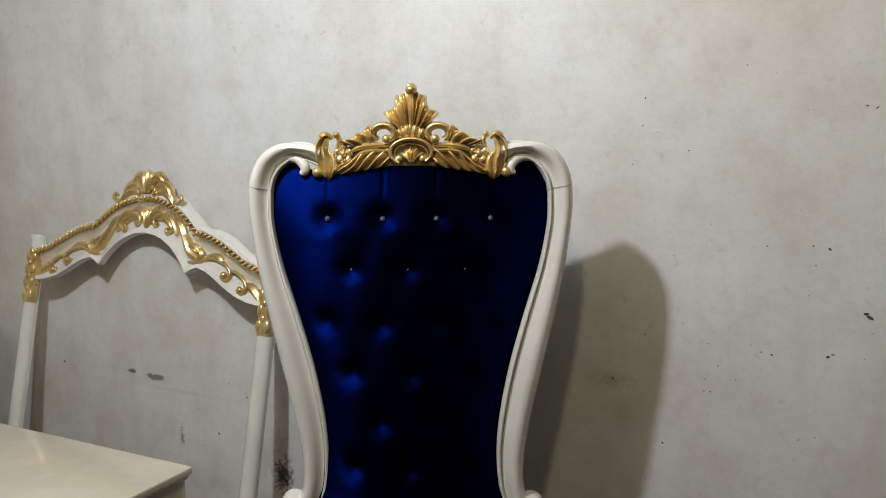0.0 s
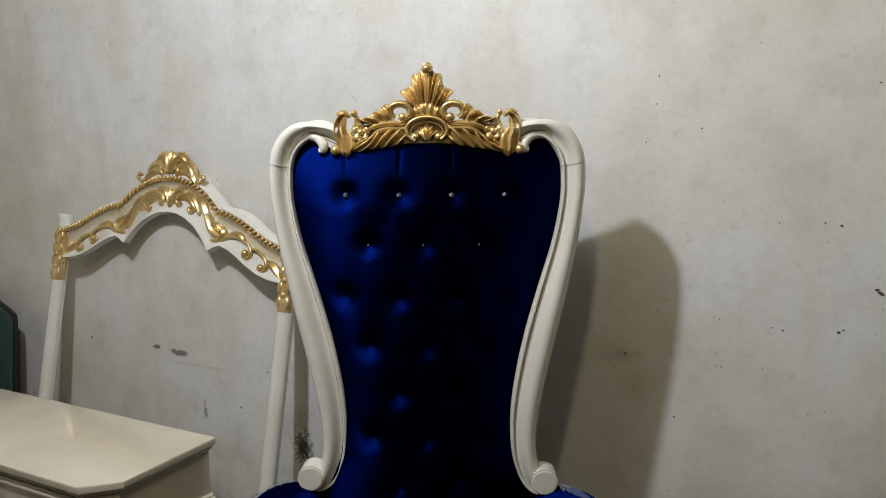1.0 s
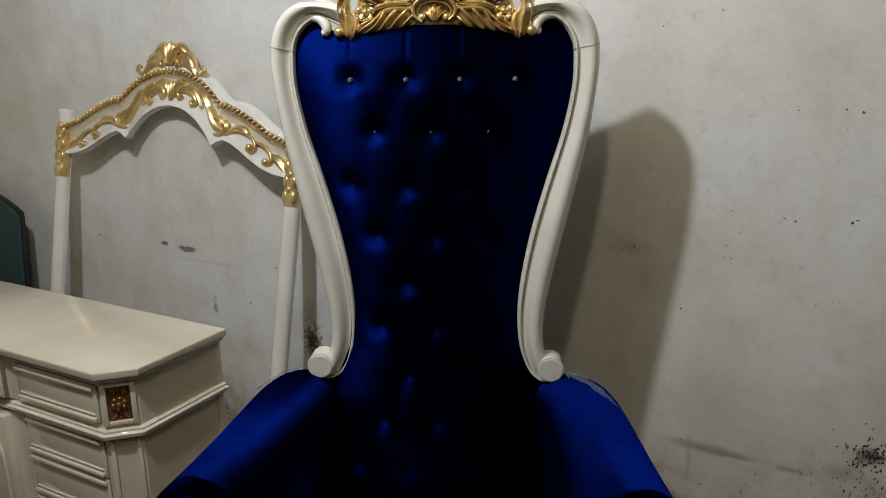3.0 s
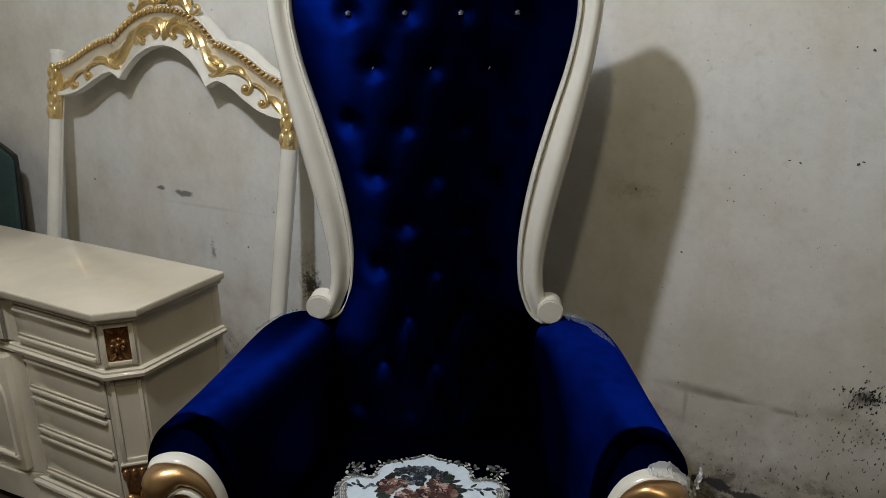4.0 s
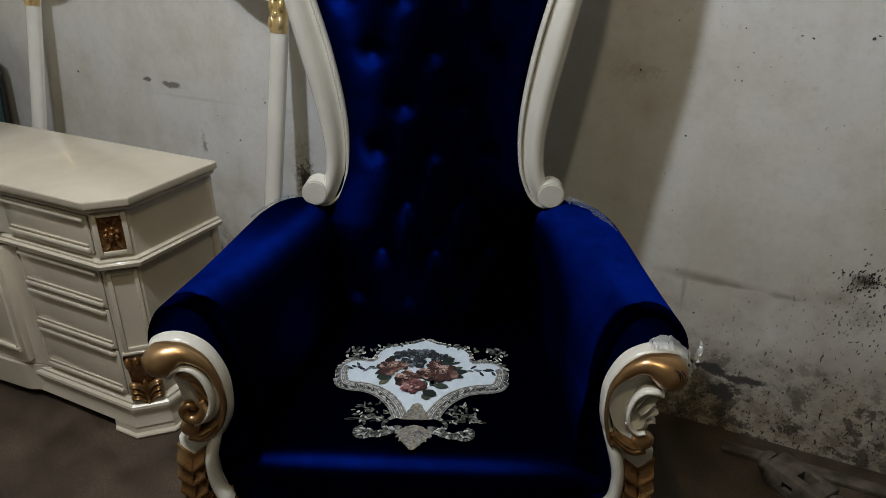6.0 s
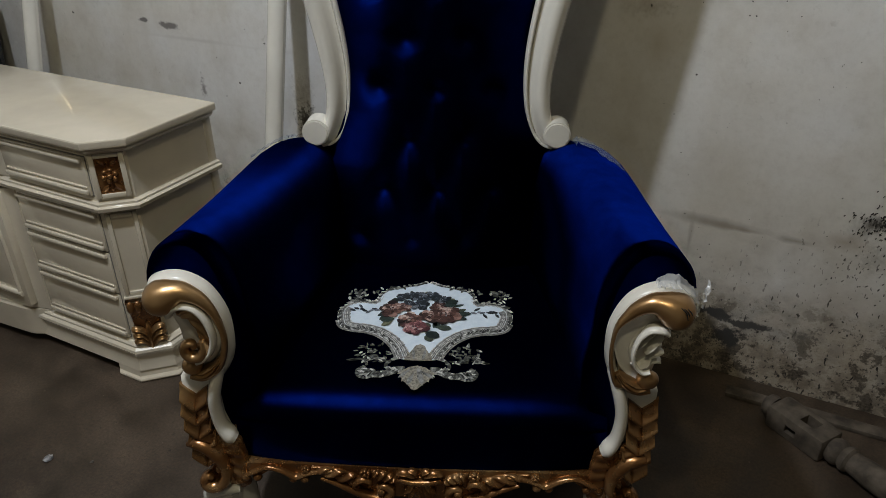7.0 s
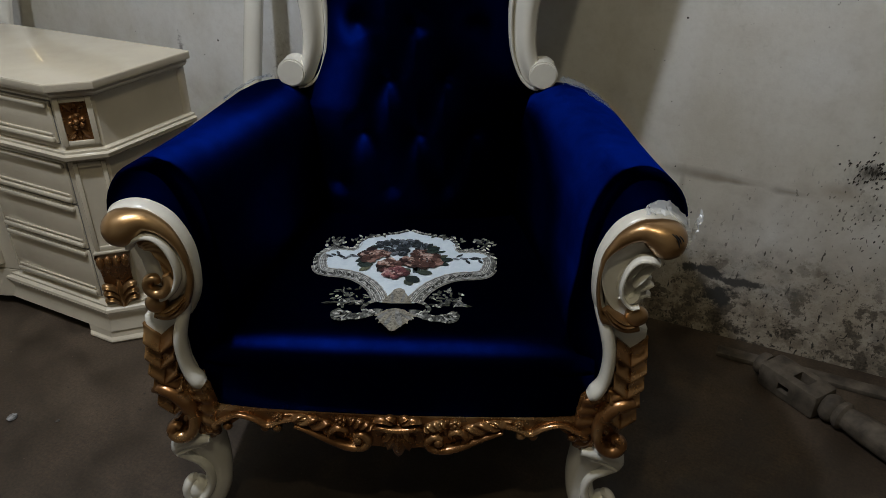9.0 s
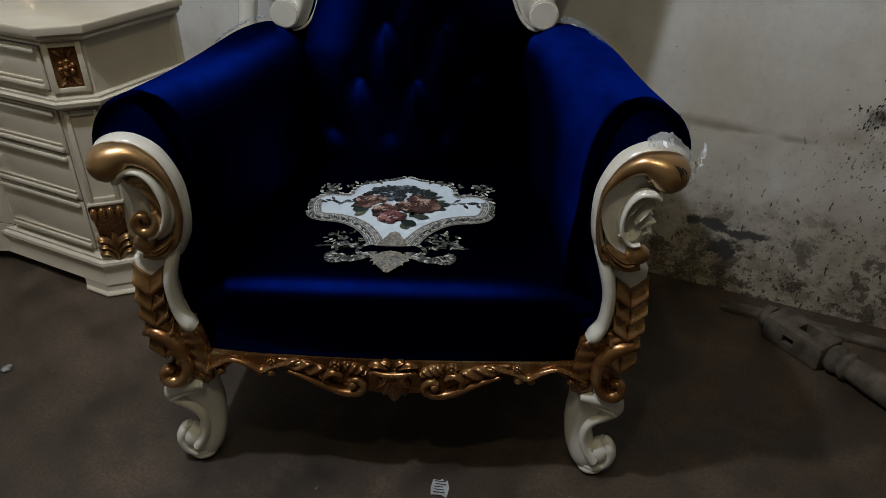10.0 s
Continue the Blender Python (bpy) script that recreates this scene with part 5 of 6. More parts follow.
for k in range(46):
    a = rng.uniform(0, 360)
    u, v = -0.012 + 0.080 * math.cos(radians(a)) * rng.uniform(0.80, 1.1), 0.322 + 0.058 * math.sin(radians(a)) * rng.uniform(0.80, 1.1)
    petal(bm, u, v, Z0 + 0.0018 + 0.00005 * (k % 8), a + rng.uniform(-60, 60), rng.uniform(0.014, 0.026), rng.uniform(0.004, 0.008))
# broad leaves by the front rose and at the sides
for u, v, a, ln, w in ((0.008, 0.232, -25, 0.034, 0.014), (0.012, 0.226, -70, 0.026, 0.011), (0.030, 0.256, -10, 0.034, 0.010), (-0.068, 0.284, 200, 0.030, 0.010), (-0.072, 0.276, 225, 0.030, 0.008), (0.070, 0.306, 10, 0.036, 0.009), (0.074, 0.296, -20, 0.024, 0.007),
                       (0.046, 0.352, 20, 0.030, 0.009), (0.040, 0.360, 50, 0.026, 0.008), (0.036, 0.344, 0, 0.036, 0.008)):
    petal(bm, u, v, Z0 + 0.0030 + 0.0001 * (round(a) % 7), a, ln, w)
tagged(part("rose_leaves", bm, OLIVE, seat, smooth=0), kind="stuff")


# ---- torn packing film left on the arms ----
def film(pts, width, seed, label, material=PLASTIC):
    """A crumpled ribbon of film along pts (u, v, z)."""
    bm, r = bmesh.new(), random.Random(seed)
    line = spline(pts, 22)
    rows = []
    for q in line:
        w = width * (0.6 + 0.5 * r.random())
        rows.append([bm.verts.new((q[0] + r.uniform(-0.003, 0.003), q[1] + w * (k / 4 - 0.5) * 0.7 + r.uniform(-0.002, 0.002), q[2] + w * (k / 4 - 0.5) * 0.35 + r.uniform(-0.002, 0.002))) for k in range(5)])
    for a, b in zip(rows, rows[1:]):
        for k in range(4):
            bm.faces.new((a[k], a[k + 1], b[k + 1], b[k]))
    return part("packing_film", bm, material, chair, label, smooth=20)


film([(0.422, 0.030, 0.733), (0.44, 0.026, 0.742), (0.468, 0.024, 0.738), (0.500, 0.028, 0.708)], 0.046, 3, "torn scrap of clear plastic film")
film([(0.498, 0.04, 0.655), (0.508, 0.045, 0.668), (0.518, 0.05, 0.690), (0.528, 0.06, 0.712)], 0.026, 5, "torn scrap of clear plastic film")
film([(0.326, 0.562, 0.795), (0.345, 0.556, 0.796), (0.385, 0.530, 0.782), (0.425, 0.500, 0.756), (0.456, 0.455, 0.722)], 0.034, 8, "torn strip of dark plastic film", DARK_FILM)
film([(-0.328, 0.562, 0.797), (-0.355, 0.56, 0.795), (-0.400, 0.555, 0.776), (-0.448, 0.55, 0.744)], 0.016, 9, "torn strip of dark plastic film", DARK_FILM)

# ---- carved mirror frame leaning on the wall ----
K = 1.0198
frame_thing = new("carved_mirror_frame")
tagged(frame_thing, "empty cream and gold carved mirror frame leaning against the wall", "frame")
frame_thing.matrix_world = pose(-2.016, 1.652, 0.004, -11.3, 1.2, 0)
BU = [0, 0.05, 0.085, 0.13, 0.165, 0.19, 0.212, 0.235, 0.262, 0.30, 0.345, 0.39, 0.44, 0.49, 0.54, 0.60]
BZ = [1.386, 1.380, 1.368, 1.344, 1.314, 1.288, 1.258, 1.272, 1.282, 1.272, 1.250, 1.224, 1.200, 1.186, 1.180, 1.178]
RU = [0, 0.05, 0.10, 0.15, 0.19, 0.225, 0.25, 0.275, 0.31, 0.36, 0.41, 0.47, 0.55, 0.60]
RZ = [1.503, 1.500, 1.487, 1.468, 1.443, 1.415, 1.393, 1.392, 1.382, 1.364, 1.340, 1.308, 1.283, 1.270]
TOPU = [0, 0.06, 0.11, 0.17, 0.23, 0.262, 0.285, 0.32, 0.36, 0.39, 0.42, 0.455, 0.52, 0.60]
TOPZ = [1.545, 1.538, 1.525, 1.497, 1.455, 1.427, 1.421, 1.419, 1.408, 1.395, 1.375, 1.352, 1.320, 1.298]
bm = bmesh.new()
cols = []
NS = 150
for i in range(NS):
    u = -0.585 + 1.17 * i / (NS - 1)
    a = abs(u)
    t, r, b = (interp(a, X, Z) * K for X, Z in ((TOPU, TOPZ), (RU, RZ), (BU, BZ)))
    line = [(t, 0.040), (t + 0.001, 0.030), (t - 0.006, 0.018), (t - 0.016, 0.007), (t * 0.5 + (r + 0.016) * 0.5 - 0.004, -0.002), (r + 0.018, -0.006), (r + 0.010, -0.003), (r, -0.002), (r - 0.012, 0.006), (r - 0.026, 0.017), ((r + b) / 2, 0.018), (b + 0.026, 0.010), (b + 0.012, 0.0), (b + 0.003, -0.001), (b, 0.004), (b, 0.026)]
    cols.append([bm.verts.new((u, y, z)) for z, y in line])
for a, b in zip(cols, cols[1:]):
    for k in range(len(a)):
        bm.faces.new((a[k], a[(k + 1) % len(a)], b[(k + 1) % len(a)], b[k]))
bm.faces.new(cols[0])
bm.faces.new(cols[-1])
arch = part("arch", bm, WHITE, frame_thing, "cream arched head rail with gilded carving", smooth=40)
bm = bmesh.new()
for i in range(62):
    u = -0.57 + 1.14 * i / 61
    z = interp(abs(u), RU, RZ) * K
    z2 = interp(abs(u + 0.004), RU, RZ) * K
    a = math.atan2(z2 - z, 0.004)
    bmesh.ops.create_icosphere(bm, subdivisions=1, radius=1.0, matrix=Matrix.Translation((u, -0.009, z + 0.004)) @ Matrix.Rotation(-a - 0.85, 4, "Y") @ Matrix.Diagonal((0.0165, 0.0085, 0.0056, 1)))
wash = bmesh.new()
sweep = []
for i in range(NS):
    u = -0.572 + 1.144 * i / (NS - 1)
    r, b = interp(abs(u), RU, RZ) * K, interp(abs(u), BU, BZ) * K
    sweep.append([wash.verts.new((u, y - 0.0012, z)) for z, y in ((r - 0.006, 0.002), (r - 0.012, 0.006), (r - 0.026, 0.017), (r * 0.62 + b * 0.38, 0.0178))])
for a, b in zip(sweep, sweep[1:]):
    for k in range(3):
        wash.faces.new((a[k], a[k + 1], b[k + 1], b[k]))
part("gilded_hollow", wash, GOLD_WASH, arch, "thin gold wash in the hollow")
part("rope_moulding", bm, GOLD, arch, "twisted gilded rope", smooth=60)
bm = bmesh.new()
carve(bm, [(-0.57 + 1.14 * i / 40, interp(abs(-0.57 + 1.14 * i / 40), RU, RZ) * K + 0.004, 0.009) for i in range(41)], v=-0.002, n=81, sides=8, deep=0.5)
part("rope_bed", bm, DIM_GOLD, arch, smooth=60)
for m in (1, -1):
    def F(pts):
        return [(u, z * K, *rest) for u, z, *rest in pts]
    bm = bmesh.new()
    leaf(bm, F([(0.012, 1.420), (0.02, 1.455), (0.05, 1.468), (0.085, 1.452)]), 0.0187, 0.012, 0.016, 2, 14, 7, m)
    carve(bm, F([(0.085, 1.458, 0.004), (0.05, 1.452, 0.007), (0.034, 1.432, 0.008), (0.044, 1.416, 0.008), (0.056, 1.424, 0.006)]), v=0.006, n=20, mir=m)
    leaf(bm, F([(0.06, 1.452), (0.105, 1.448), (0.135, 1.42), (0.15, 1.385)]), 0.0200, 0.012, 0.016, 3, 16, 9, m)
    carve(bm, F([(0.145, 1.43, 0.004), (0.125, 1.405, 0.006), (0.105, 1.392, 0.007), (0.098, 1.404, 0.006), (0.108, 1.412, 0.004)]), v=0.006, n=18, mir=m)
    leaf(bm, F([(0.03, 1.440), (0.075, 1.446), (0.115, 1.425), (0.128, 1.400)]), 0.0163, 0.012, 0.015, 2, 14, 7, m)
    leaf(bm, F([(0.125, 1.440), (0.155, 1.428), (0.180, 1.395), (0.185, 1.360)]), 0.0163, 0.012, 0.015, 2, 14, 7, m)
    part("arch_foliage", bm, GOLD, arch, smooth=50)
    bm = bmesh.new()
    leaf(bm, F([(0.165, 1.405), (0.195, 1.372), (0.22, 1.335), (0.262, 1.312)]), 0.0213, 0.012, 0.018, 3, 16, 9, m)
    leaf(bm, F([(0.26, 1.350), (0.272, 1.328), (0.255, 1.305), (0.225, 1.300)]), 0.0163, 0.010, 0.014, 2, 12, 7, m)
    carve(bm, F([(0.215, 1.302, 0.004), (0.26, 1.300, 0.007), (0.30, 1.318, 0.007), (0.34, 1.318, 0.006), (0.385, 1.300, 0.006), (0.405, 1.272, 0.007), (0.392, 1.252, 0.008), (0.374, 1.258, 0.009), (0.372, 1.272, 0.008)]), v=0.008, n=40, mir=m)
    ball(bm, (0.382 * m, 0.004, 1.268 * K), 0.0125)
    leaf(bm, F([(0.185, 1.365), (0.205, 1.352), (0.235, 1.352), (0.26, 1.336)]), 0.0150, 0.012, 0.015, 2, 12, 7, m)
    leaf(bm, F([(0.285, 1.318), (0.32, 1.326), (0.35, 1.322), (0.375, 1.302)]), 0.0137, 0.012, 0.013, 2, 12, 7, m)
    part("scroll_foliage", bm, GOLD, arch, smooth=50)
    bm = bmesh.new()
    carve(bm, F([(0.40, 1.285, 0.005), (0.435, 1.278, 0.006), (0.468, 1.255, 0.007), (0.478, 1.228, 0.008), (0.462, 1.212, 0.008), (0.446, 1.222, 0.008), (0.452, 1.234, 0.007)]), v=0.008, n=30, mir=m)
    ball(bm, (0.457 * m, 0.004, 1.226 * K), 0.011)
    leaf(bm, F([(0.47, 1.245), (0.50, 1.235), (0.525, 1.215), (0.545, 1.190)]), 0.0175, 0.012, 0.014, 2, 12, 7, m)
    part("end_scroll", bm, GOLD, arch, smooth=50)
    # crest spray
    bm = bmesh.new()
    leaf(bm, F([(0.01, 1.528), (0.02, 1.575), (0.05, 1.585), (0.075, 1.565)]), 0.0213, -0.002, 0.018, 3, 14, 9, m)
    leaf(bm, F([(0.02, 1.525), (0.06, 1.555), (0.095, 1.545), (0.12, 1.505)]), 0.0225, 0.0, 0.016, 3, 14, 9, m)
    leaf(bm, F([(0.03, 1.522), (0.075, 1.532), (0.11, 1.515), (0.13, 1.49)]), 0.0163, -0.002, 0.014, 2, 12, 7, m)
    carve(bm, F([(0.115, 1.505, 0.004), (0.145, 1.495, 0.007), (0.165, 1.508, 0.008), (0.158, 1.522, 0.007), (0.146, 1.516, 0.005)]), v=-0.004, n=18, mir=m)
    carve(bm, F([(0.012, 1.53, 0.005), (0.03, 1.545, 0.007), (0.042, 1.535, 0.008), (0.034, 1.522, 0.007)]), v=-0.012, n=14, mir=m)
    part("crest_spray", bm, GOLD, arch, smooth=50)
    # post with its gilded collar
    bm = bmesh.new()
    box(bm, (0.574 * m - 0.027, 0.012, 0.0), (0.574 * m + 0.027, 0.030, 1.33 * K), 0.004)
    carve(bm, [(0.574, 0.0, 0.029), (0.574, 0.4, 0.029), (0.574, 0.8, 0.029), (0.574, 1.335 * K, 0.029)], v=0.012, n=6, sides=20, deep=0.75, mir=m)
    box(bm, (0.578 * m - 0.028, 0.0, 1.318 * K), (0.578 * m + 0.028, 0.032, 1.352 * K), 0.006)
    post = part("post", bm, WHITE, frame_thing, smooth=45)
    bm = bmesh.new()
    carve(bm, [(0.574, 1.098 * K, 0.028), (0.574, 1.10 * K, 0.0305), (0.574, 1.20 * K, 0.0305), (0.574, 1.295 * K, 0.030)], v=0.012, n=10, sides=16, deep=0.8, mir=m)
    for k in range(4):
        z = (1.122 + 0.048 * k) * K
        for du in (-0.015, 0.015):
            ball(bm, ((0.574 + du) * m, -0.006, z), (0.0125, 0.009, 0.022), 12, 8)
        ball(bm, (0.574 * m, -0.010, z + 0.024), (0.010, 0.007, 0.012), 10, 7)
    part("collar", bm, GOLD, post, "gilded leaf collar", smooth=50)
for a in (-24, 0, 24):
    s, c = math.sin(radians(a)), math.cos(radians(a))
    bm = bmesh.new()
    leaf(bm, [(s * 0.01, 1.528 * K), (s * 0.03, (1.528 + 0.045 * c) * K), (s * 0.05, (1.528 + 0.08 * c) * K)], 0.013, -0.008, 0.018, 2, 12, 7)
    part("crest_leaf", bm, GOLD, arch, smooth=50)
    bm = bmesh.new()
    leaf(bm, [(s * 0.006, 1.405 * K), (s * 0.02, (1.405 + 0.035 * c) * K), (s * 0.034, (1.405 + 0.07 * c) * K)], 0.011, 0.010, 0.016, 2, 12, 7)
    part("centre_leaf", bm, GOLD, arch, smooth=50)
bm = bmesh.new()
box(bm, (-0.54, 0.02, 0.02), (0.54, 0.055, 0.10), 0.004)
part("foot_rail", bm, WHITE, frame_thing)

# ---- sideboard ----
board = new("sideboard")
tagged(board, "glossy ivory sideboard with drawers and gilded corner carvings", "sideboard")
XR, XL, YF, YB, CH = -1.437, -3.12, 1.160, 1.562, 0.078


def plan(inset, back=0.0):
    k = CH - inset * 0.41
    return [(XR - inset, YB - back), (XR - inset, YF + inset + k), (XR - inset - k, YF + inset), (XL + inset + k, YF + inset), (XL + inset, YF + inset + k), (XL + inset, YB - back)]


def layer(bm, levels):
    """A stack of plan outlines (inset, z), closed at both ends."""
    rings = [[bm.verts.new((x, y, z)) for x, y in plan(i)] for i, z in levels]
    for a, b in zip(rings, rings[1:]):
        for k in range(6):
            bm.faces.new((a[k], a[(k + 1) % 6], b[(k + 1) % 6], b[k]))
    bm.faces.new(rings[0])
    bm.faces.new(rings[-1])


for name, levels in (("top", [(0.008, 0.738), (0.001, 0.741), (0.0, 0.745), (0.0, 0.758), (0.0015, 0.7612), (0.004, 0.762)]),
                     ("cornice", [(0.030, 0.716), (0.022, 0.720), (0.014, 0.730), (0.014, 0.737)]),
                     ("upper_carcass", [(0.030, 0.583), (0.030, 0.716)]),
                     ("waist_moulding", [(0.034, 0.548), (0.020, 0.553), (0.012, 0.560), (0.010, 0.570), (0.018, 0.574), (0.018, 0.580), (0.030, 0.584)]),
                     ("lower_carcass", [(0.034, 0.128), (0.034, 0.548)]),
                     ("base_moulding", [(0.010, 0.098), (0.012, 0.106), (0.020, 0.112), (0.020, 0.118), (0.034, 0.128)]),
                     ("plinth", [(0.012, 0.034), (0.017, 0.052), (0.019, 0.072), (0.016, 0.088), (0.010, 0.098)])):
    bm = bmesh.new()
    layer(bm, levels)
    part(name, bm, CABINET_WHITE, board, smooth=25)
# bracket feet
bm = bmesh.new()
k = CH
rings = [[bm.verts.new((x, y, z)) for x, y in ((XR - i, YF + 0.19), (XR - i, YF + i + k), (XR - i - k, YF + i), (XR - 0.165 - i, YF + i), (XR - 0.15, YF + 0.19))] for i, z in ((0.008, 0.0), (0.001, 0.003), (0.0, 0.007), (0.002, 0.011), (0.010, 0.014), (0.013, 0.036))]
for a, b in zip(rings, rings[1:]):
    for q in range(5):
        bm.faces.new((a[q], a[(q + 1) % 5], b[(q + 1) % 5], b[q]))
bm.faces.new(rings[0])
bm.faces.new(rings[-1])
part("foot", bm, CABINET_WHITE, board, smooth=25)
for lo, hi in (((XL, YF, 0), (XL + 0.16, YF + 0.16, 0.034)), ((XL, YB - 0.12, 0), (XL + 0.12, YB, 0.034)), ((XR - 0.12, YB - 0.12, 0), (XR - 0.004, YB, 0.034))):
    bm = bmesh.new()
    box(bm, lo, hi, 0.004)
    part("foot", bm, CABINET_WHITE, board)


def drawer(x0, x1, z0, z1, y, raised=0.006):
    """A drawer front with moulded bars along its edges; y: its plane."""
    bm = bmesh.new()
    box(bm, (x0, y - raised, z0), (x1, y + 0.01, z1), 0.002)
    front = part("drawer", bm, CABINET_WHITE, board)
    # grey strip painted in where the shade of the drawer's gap falls
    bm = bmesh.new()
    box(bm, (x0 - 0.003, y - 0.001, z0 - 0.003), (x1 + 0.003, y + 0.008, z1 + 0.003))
    part("gap_strip", bm, GAP, front, "grey strip painted as the shaded gap round the drawer")
    for za, zb in ((z0 + 0.003, z0 + 0.016), (z1 - 0.016, z1 - 0.003)):
        bm = bmesh.new()
        box(bm, (x0 + 0.006, y - raised - 0.010, za), (x1 - 0.006, y - raised + 0.002, zb), 0.004)
        part("moulding", bm, CABINET_WHITE, front)
    bm = bmesh.new()
    box(bm, (x0 + 0.010, y - raised - 0.004, z0 + 0.020), (x1 - 0.010, y - raised + 0.002, z0 + 0.026), 0.002)
    part("moulding", bm, CABINET_WHITE, front)


YU, YL = YF + 0.030, YF + 0.034
drawer(-1.893, -1.548, 0.600, 0.708, YU)
for z0, z1 in ((0.428, 0.545), (0.292, 0.420), (0.140, 0.284)):
    drawer(-1.893, -1.552, z0, z1, YL, 0.005)
def smooth_step(f):
    f = max(0.0, min(1.0, f))
    return f * f * (3 - 2 * f)


# bowed centre: frieze drawers and doors
bm = bmesh.new()
for z0, z1, d in ((0.590, 0.714, 0.016), (0.132, 0.546, 0.016), (0.034, 0.128, 0.026)):
    pts = [(-1.90 - 0.76 * i / 40, YF + 0.029 - (d + 0.02 * math.sin(math.pi * i / 40)) * smooth_step(i / 5) * smooth_step((40 - i) / 5)) for i in range(41)]
    low = [bm.verts.new((x, y, z0)) for x, y in pts] + [bm.verts.new((-2.66, YF + 0.05, z0)), bm.verts.new((-1.90, YF + 0.05, z0))]
    high = [bm.verts.new((p.co.x, p.co.y, z1)) for p in low]
    for q in range(len(low)):
        bm.faces.new((low[q], low[(q + 1) % len(low)], high[(q + 1) % len(low)], high[q]))
    bm.faces.new(low)
    bm.faces.new(high)
part("centre_bay", bm, CABINET_WHITE, board, smooth=25)
drawer(-2.26, -1.935, 0.600, 0.708, YF + 0.006)
bm = bmesh.new()
box(bm, (-2.265, YF - 0.004, 0.150), (-1.945, YF + 0.02, 0.538), 0.003)
door = part("door", bm, CABINET_WHITE, board)
bm = bmesh.new()
carve(bm, [(-1.975, 0.20, 0.007), (-1.975, 0.36, 0.007), (-1.985, 0.43, 0.007), (-2.03, 0.47, 0.007), (-2.10, 0.50, 0.007), (-2.20, 0.505, 0.007)], v=YF - 0.006, n=30, deep=0.9)
carve(bm, [(-1.965, 0.192, 0.009), (-2.10, 0.192, 0.009), (-2.25, 0.192, 0.009)], v=YF - 0.006, n=4, deep=0.9)
part("panel_moulding", bm, CABINET_WHITE, door, smooth=50)

# carved corner
corner = pose(XR - 0.030 - 0.0365, YF + 0.030 + 0.0295, 0.004, 0, 0, 45)
low_corner = pose(XR - 0.034 - 0.034, YF + 0.034 + 0.031, 0, 0, 0, 45)
bm = bmesh.new()
for lo, hi in (((-0.044, -0.010, 0.590), (-0.030, 0.01, 0.714)), ((0.030, -0.010, 0.590), (0.044, 0.01, 0.714)), ((-0.030, -0.009, 0.702), (0.030, 0.01, 0.714)), ((-0.030, -0.009, 0.590), (0.030, 0.01, 0.602))):
    box(bm, lo, hi, 0.002)
fr = part("corner_frame", bm, CABINET_WHITE, board)
fr.matrix_local = corner
bm = bmesh.new()
box(bm, (-0.030, -0.003, 0.602), (0.030, 0.005, 0.702))
rosette(bm, 0, 0.652, 0.022, -0.006, 6)
for sx in (-1, 1):
    for sz in (-1, 1):
        leaf(bm, [(sx * 0.006, 0.652 + sz * 0.024), (sx * 0.014, 0.652 + sz * 0.034), (sx * 0.026, 0.652 + sz * 0.046)], 0.007, -0.003, 0.006, 1, 8, 5)
    leaf(bm, [(0, 0.652 + sx * 0.022), (0, 0.652 + sx * 0.034), (0, 0.652 + sx * 0.046)], 0.006, -0.003, 0.006, 1, 8, 5)
ob = part("rosette_panel", bm, SHADED_GOLD, board, "dark gilded rosette panel", smooth=50)
ob.matrix_local = corner
bm = bmesh.new()
for lo, hi in (((-0.040, -0.008, 0.285), (-0.028, 0.01, 0.545)), ((0.028, -0.008, 0.285), (0.040, 0.01, 0.545)), ((-0.028, -0.007, 0.531), (0.028, 0.01, 0.545)), ((-0.028, -0.007, 0.285), (0.028, 0.01, 0.299)), ((-0.046, -0.013, 0.276), (0.046, 0.01, 0.285))):
    box(bm, lo, hi, 0.003)
ob = part("pilaster", bm, CABINET_WHITE, board)
ob.matrix_local = low_corner
bm = bmesh.new()
rows = []
for j in range(14):
    f = j / 13
    z, y, w = 0.276 - 0.172 * f, -0.028 + 0.020 * math.sin(f * 2.4) + 0.002 * f, 0.044 - 0.007 * math.sin(math.pi * f)
    rows.append([bm.verts.new((w * (i / 4 - 1), y - 0.006 * math.cos(math.pi * (i / 4 - 1) / 2), z)) for i in range(9)])
for a, b in zip(rows, rows[1:]):
    for i in range(8):
        bm.faces.new((a[i], a[i + 1], b[i + 1], b[i]))
for a, b in zip(rows, rows[1:]):
    for e in (0, -1):
        bm.faces.new((a[e], b[e], bm.verts.new((b[e].co.x, 0.01, b[e].co.z)), bm.verts.new((a[e].co.x, 0.01, a[e].co.z))))
for i in range(4):
    ball(bm, (-0.032 + 0.0213 * i, -0.030, 0.260), (0.0105, 0.012, 0.020), 12, 8)
bracket = part("acanthus_bracket", bm, SHADED_GOLD, board, "gilded acanthus bracket", smooth=50)
bracket.matrix_local = low_corner
# leaves in a lighter gold than the bracket: their pale highlights are painted in
for sx in (-1, 1):
    for q in range(3):
        bm = bmesh.new()
        leaf(bm, [(sx * 0.003, 0.108 + 0.020 * q), (sx * 0.018, 0.130 + 0.020 * q), (sx * 0.036, 0.134 + 0.022 * q), (sx * 0.042, 0.124 + 0.022 * q)], 0.0105, -0.014 - 0.002 * q, 0.013, 1, 12, 7)
        part("acanthus_leaf", bm, DIM_GOLD, bracket, smooth=50)
bm = bmesh.new()
leaf(bm, [(0, 0.108), (0, 0.15), (0, 0.20)], 0.008, -0.018, 0.012, 1, 12, 7)
part("acanthus_leaf", bm, DIM_GOLD, bracket, smooth=50)
# side panel edges
bm = bmesh.new()
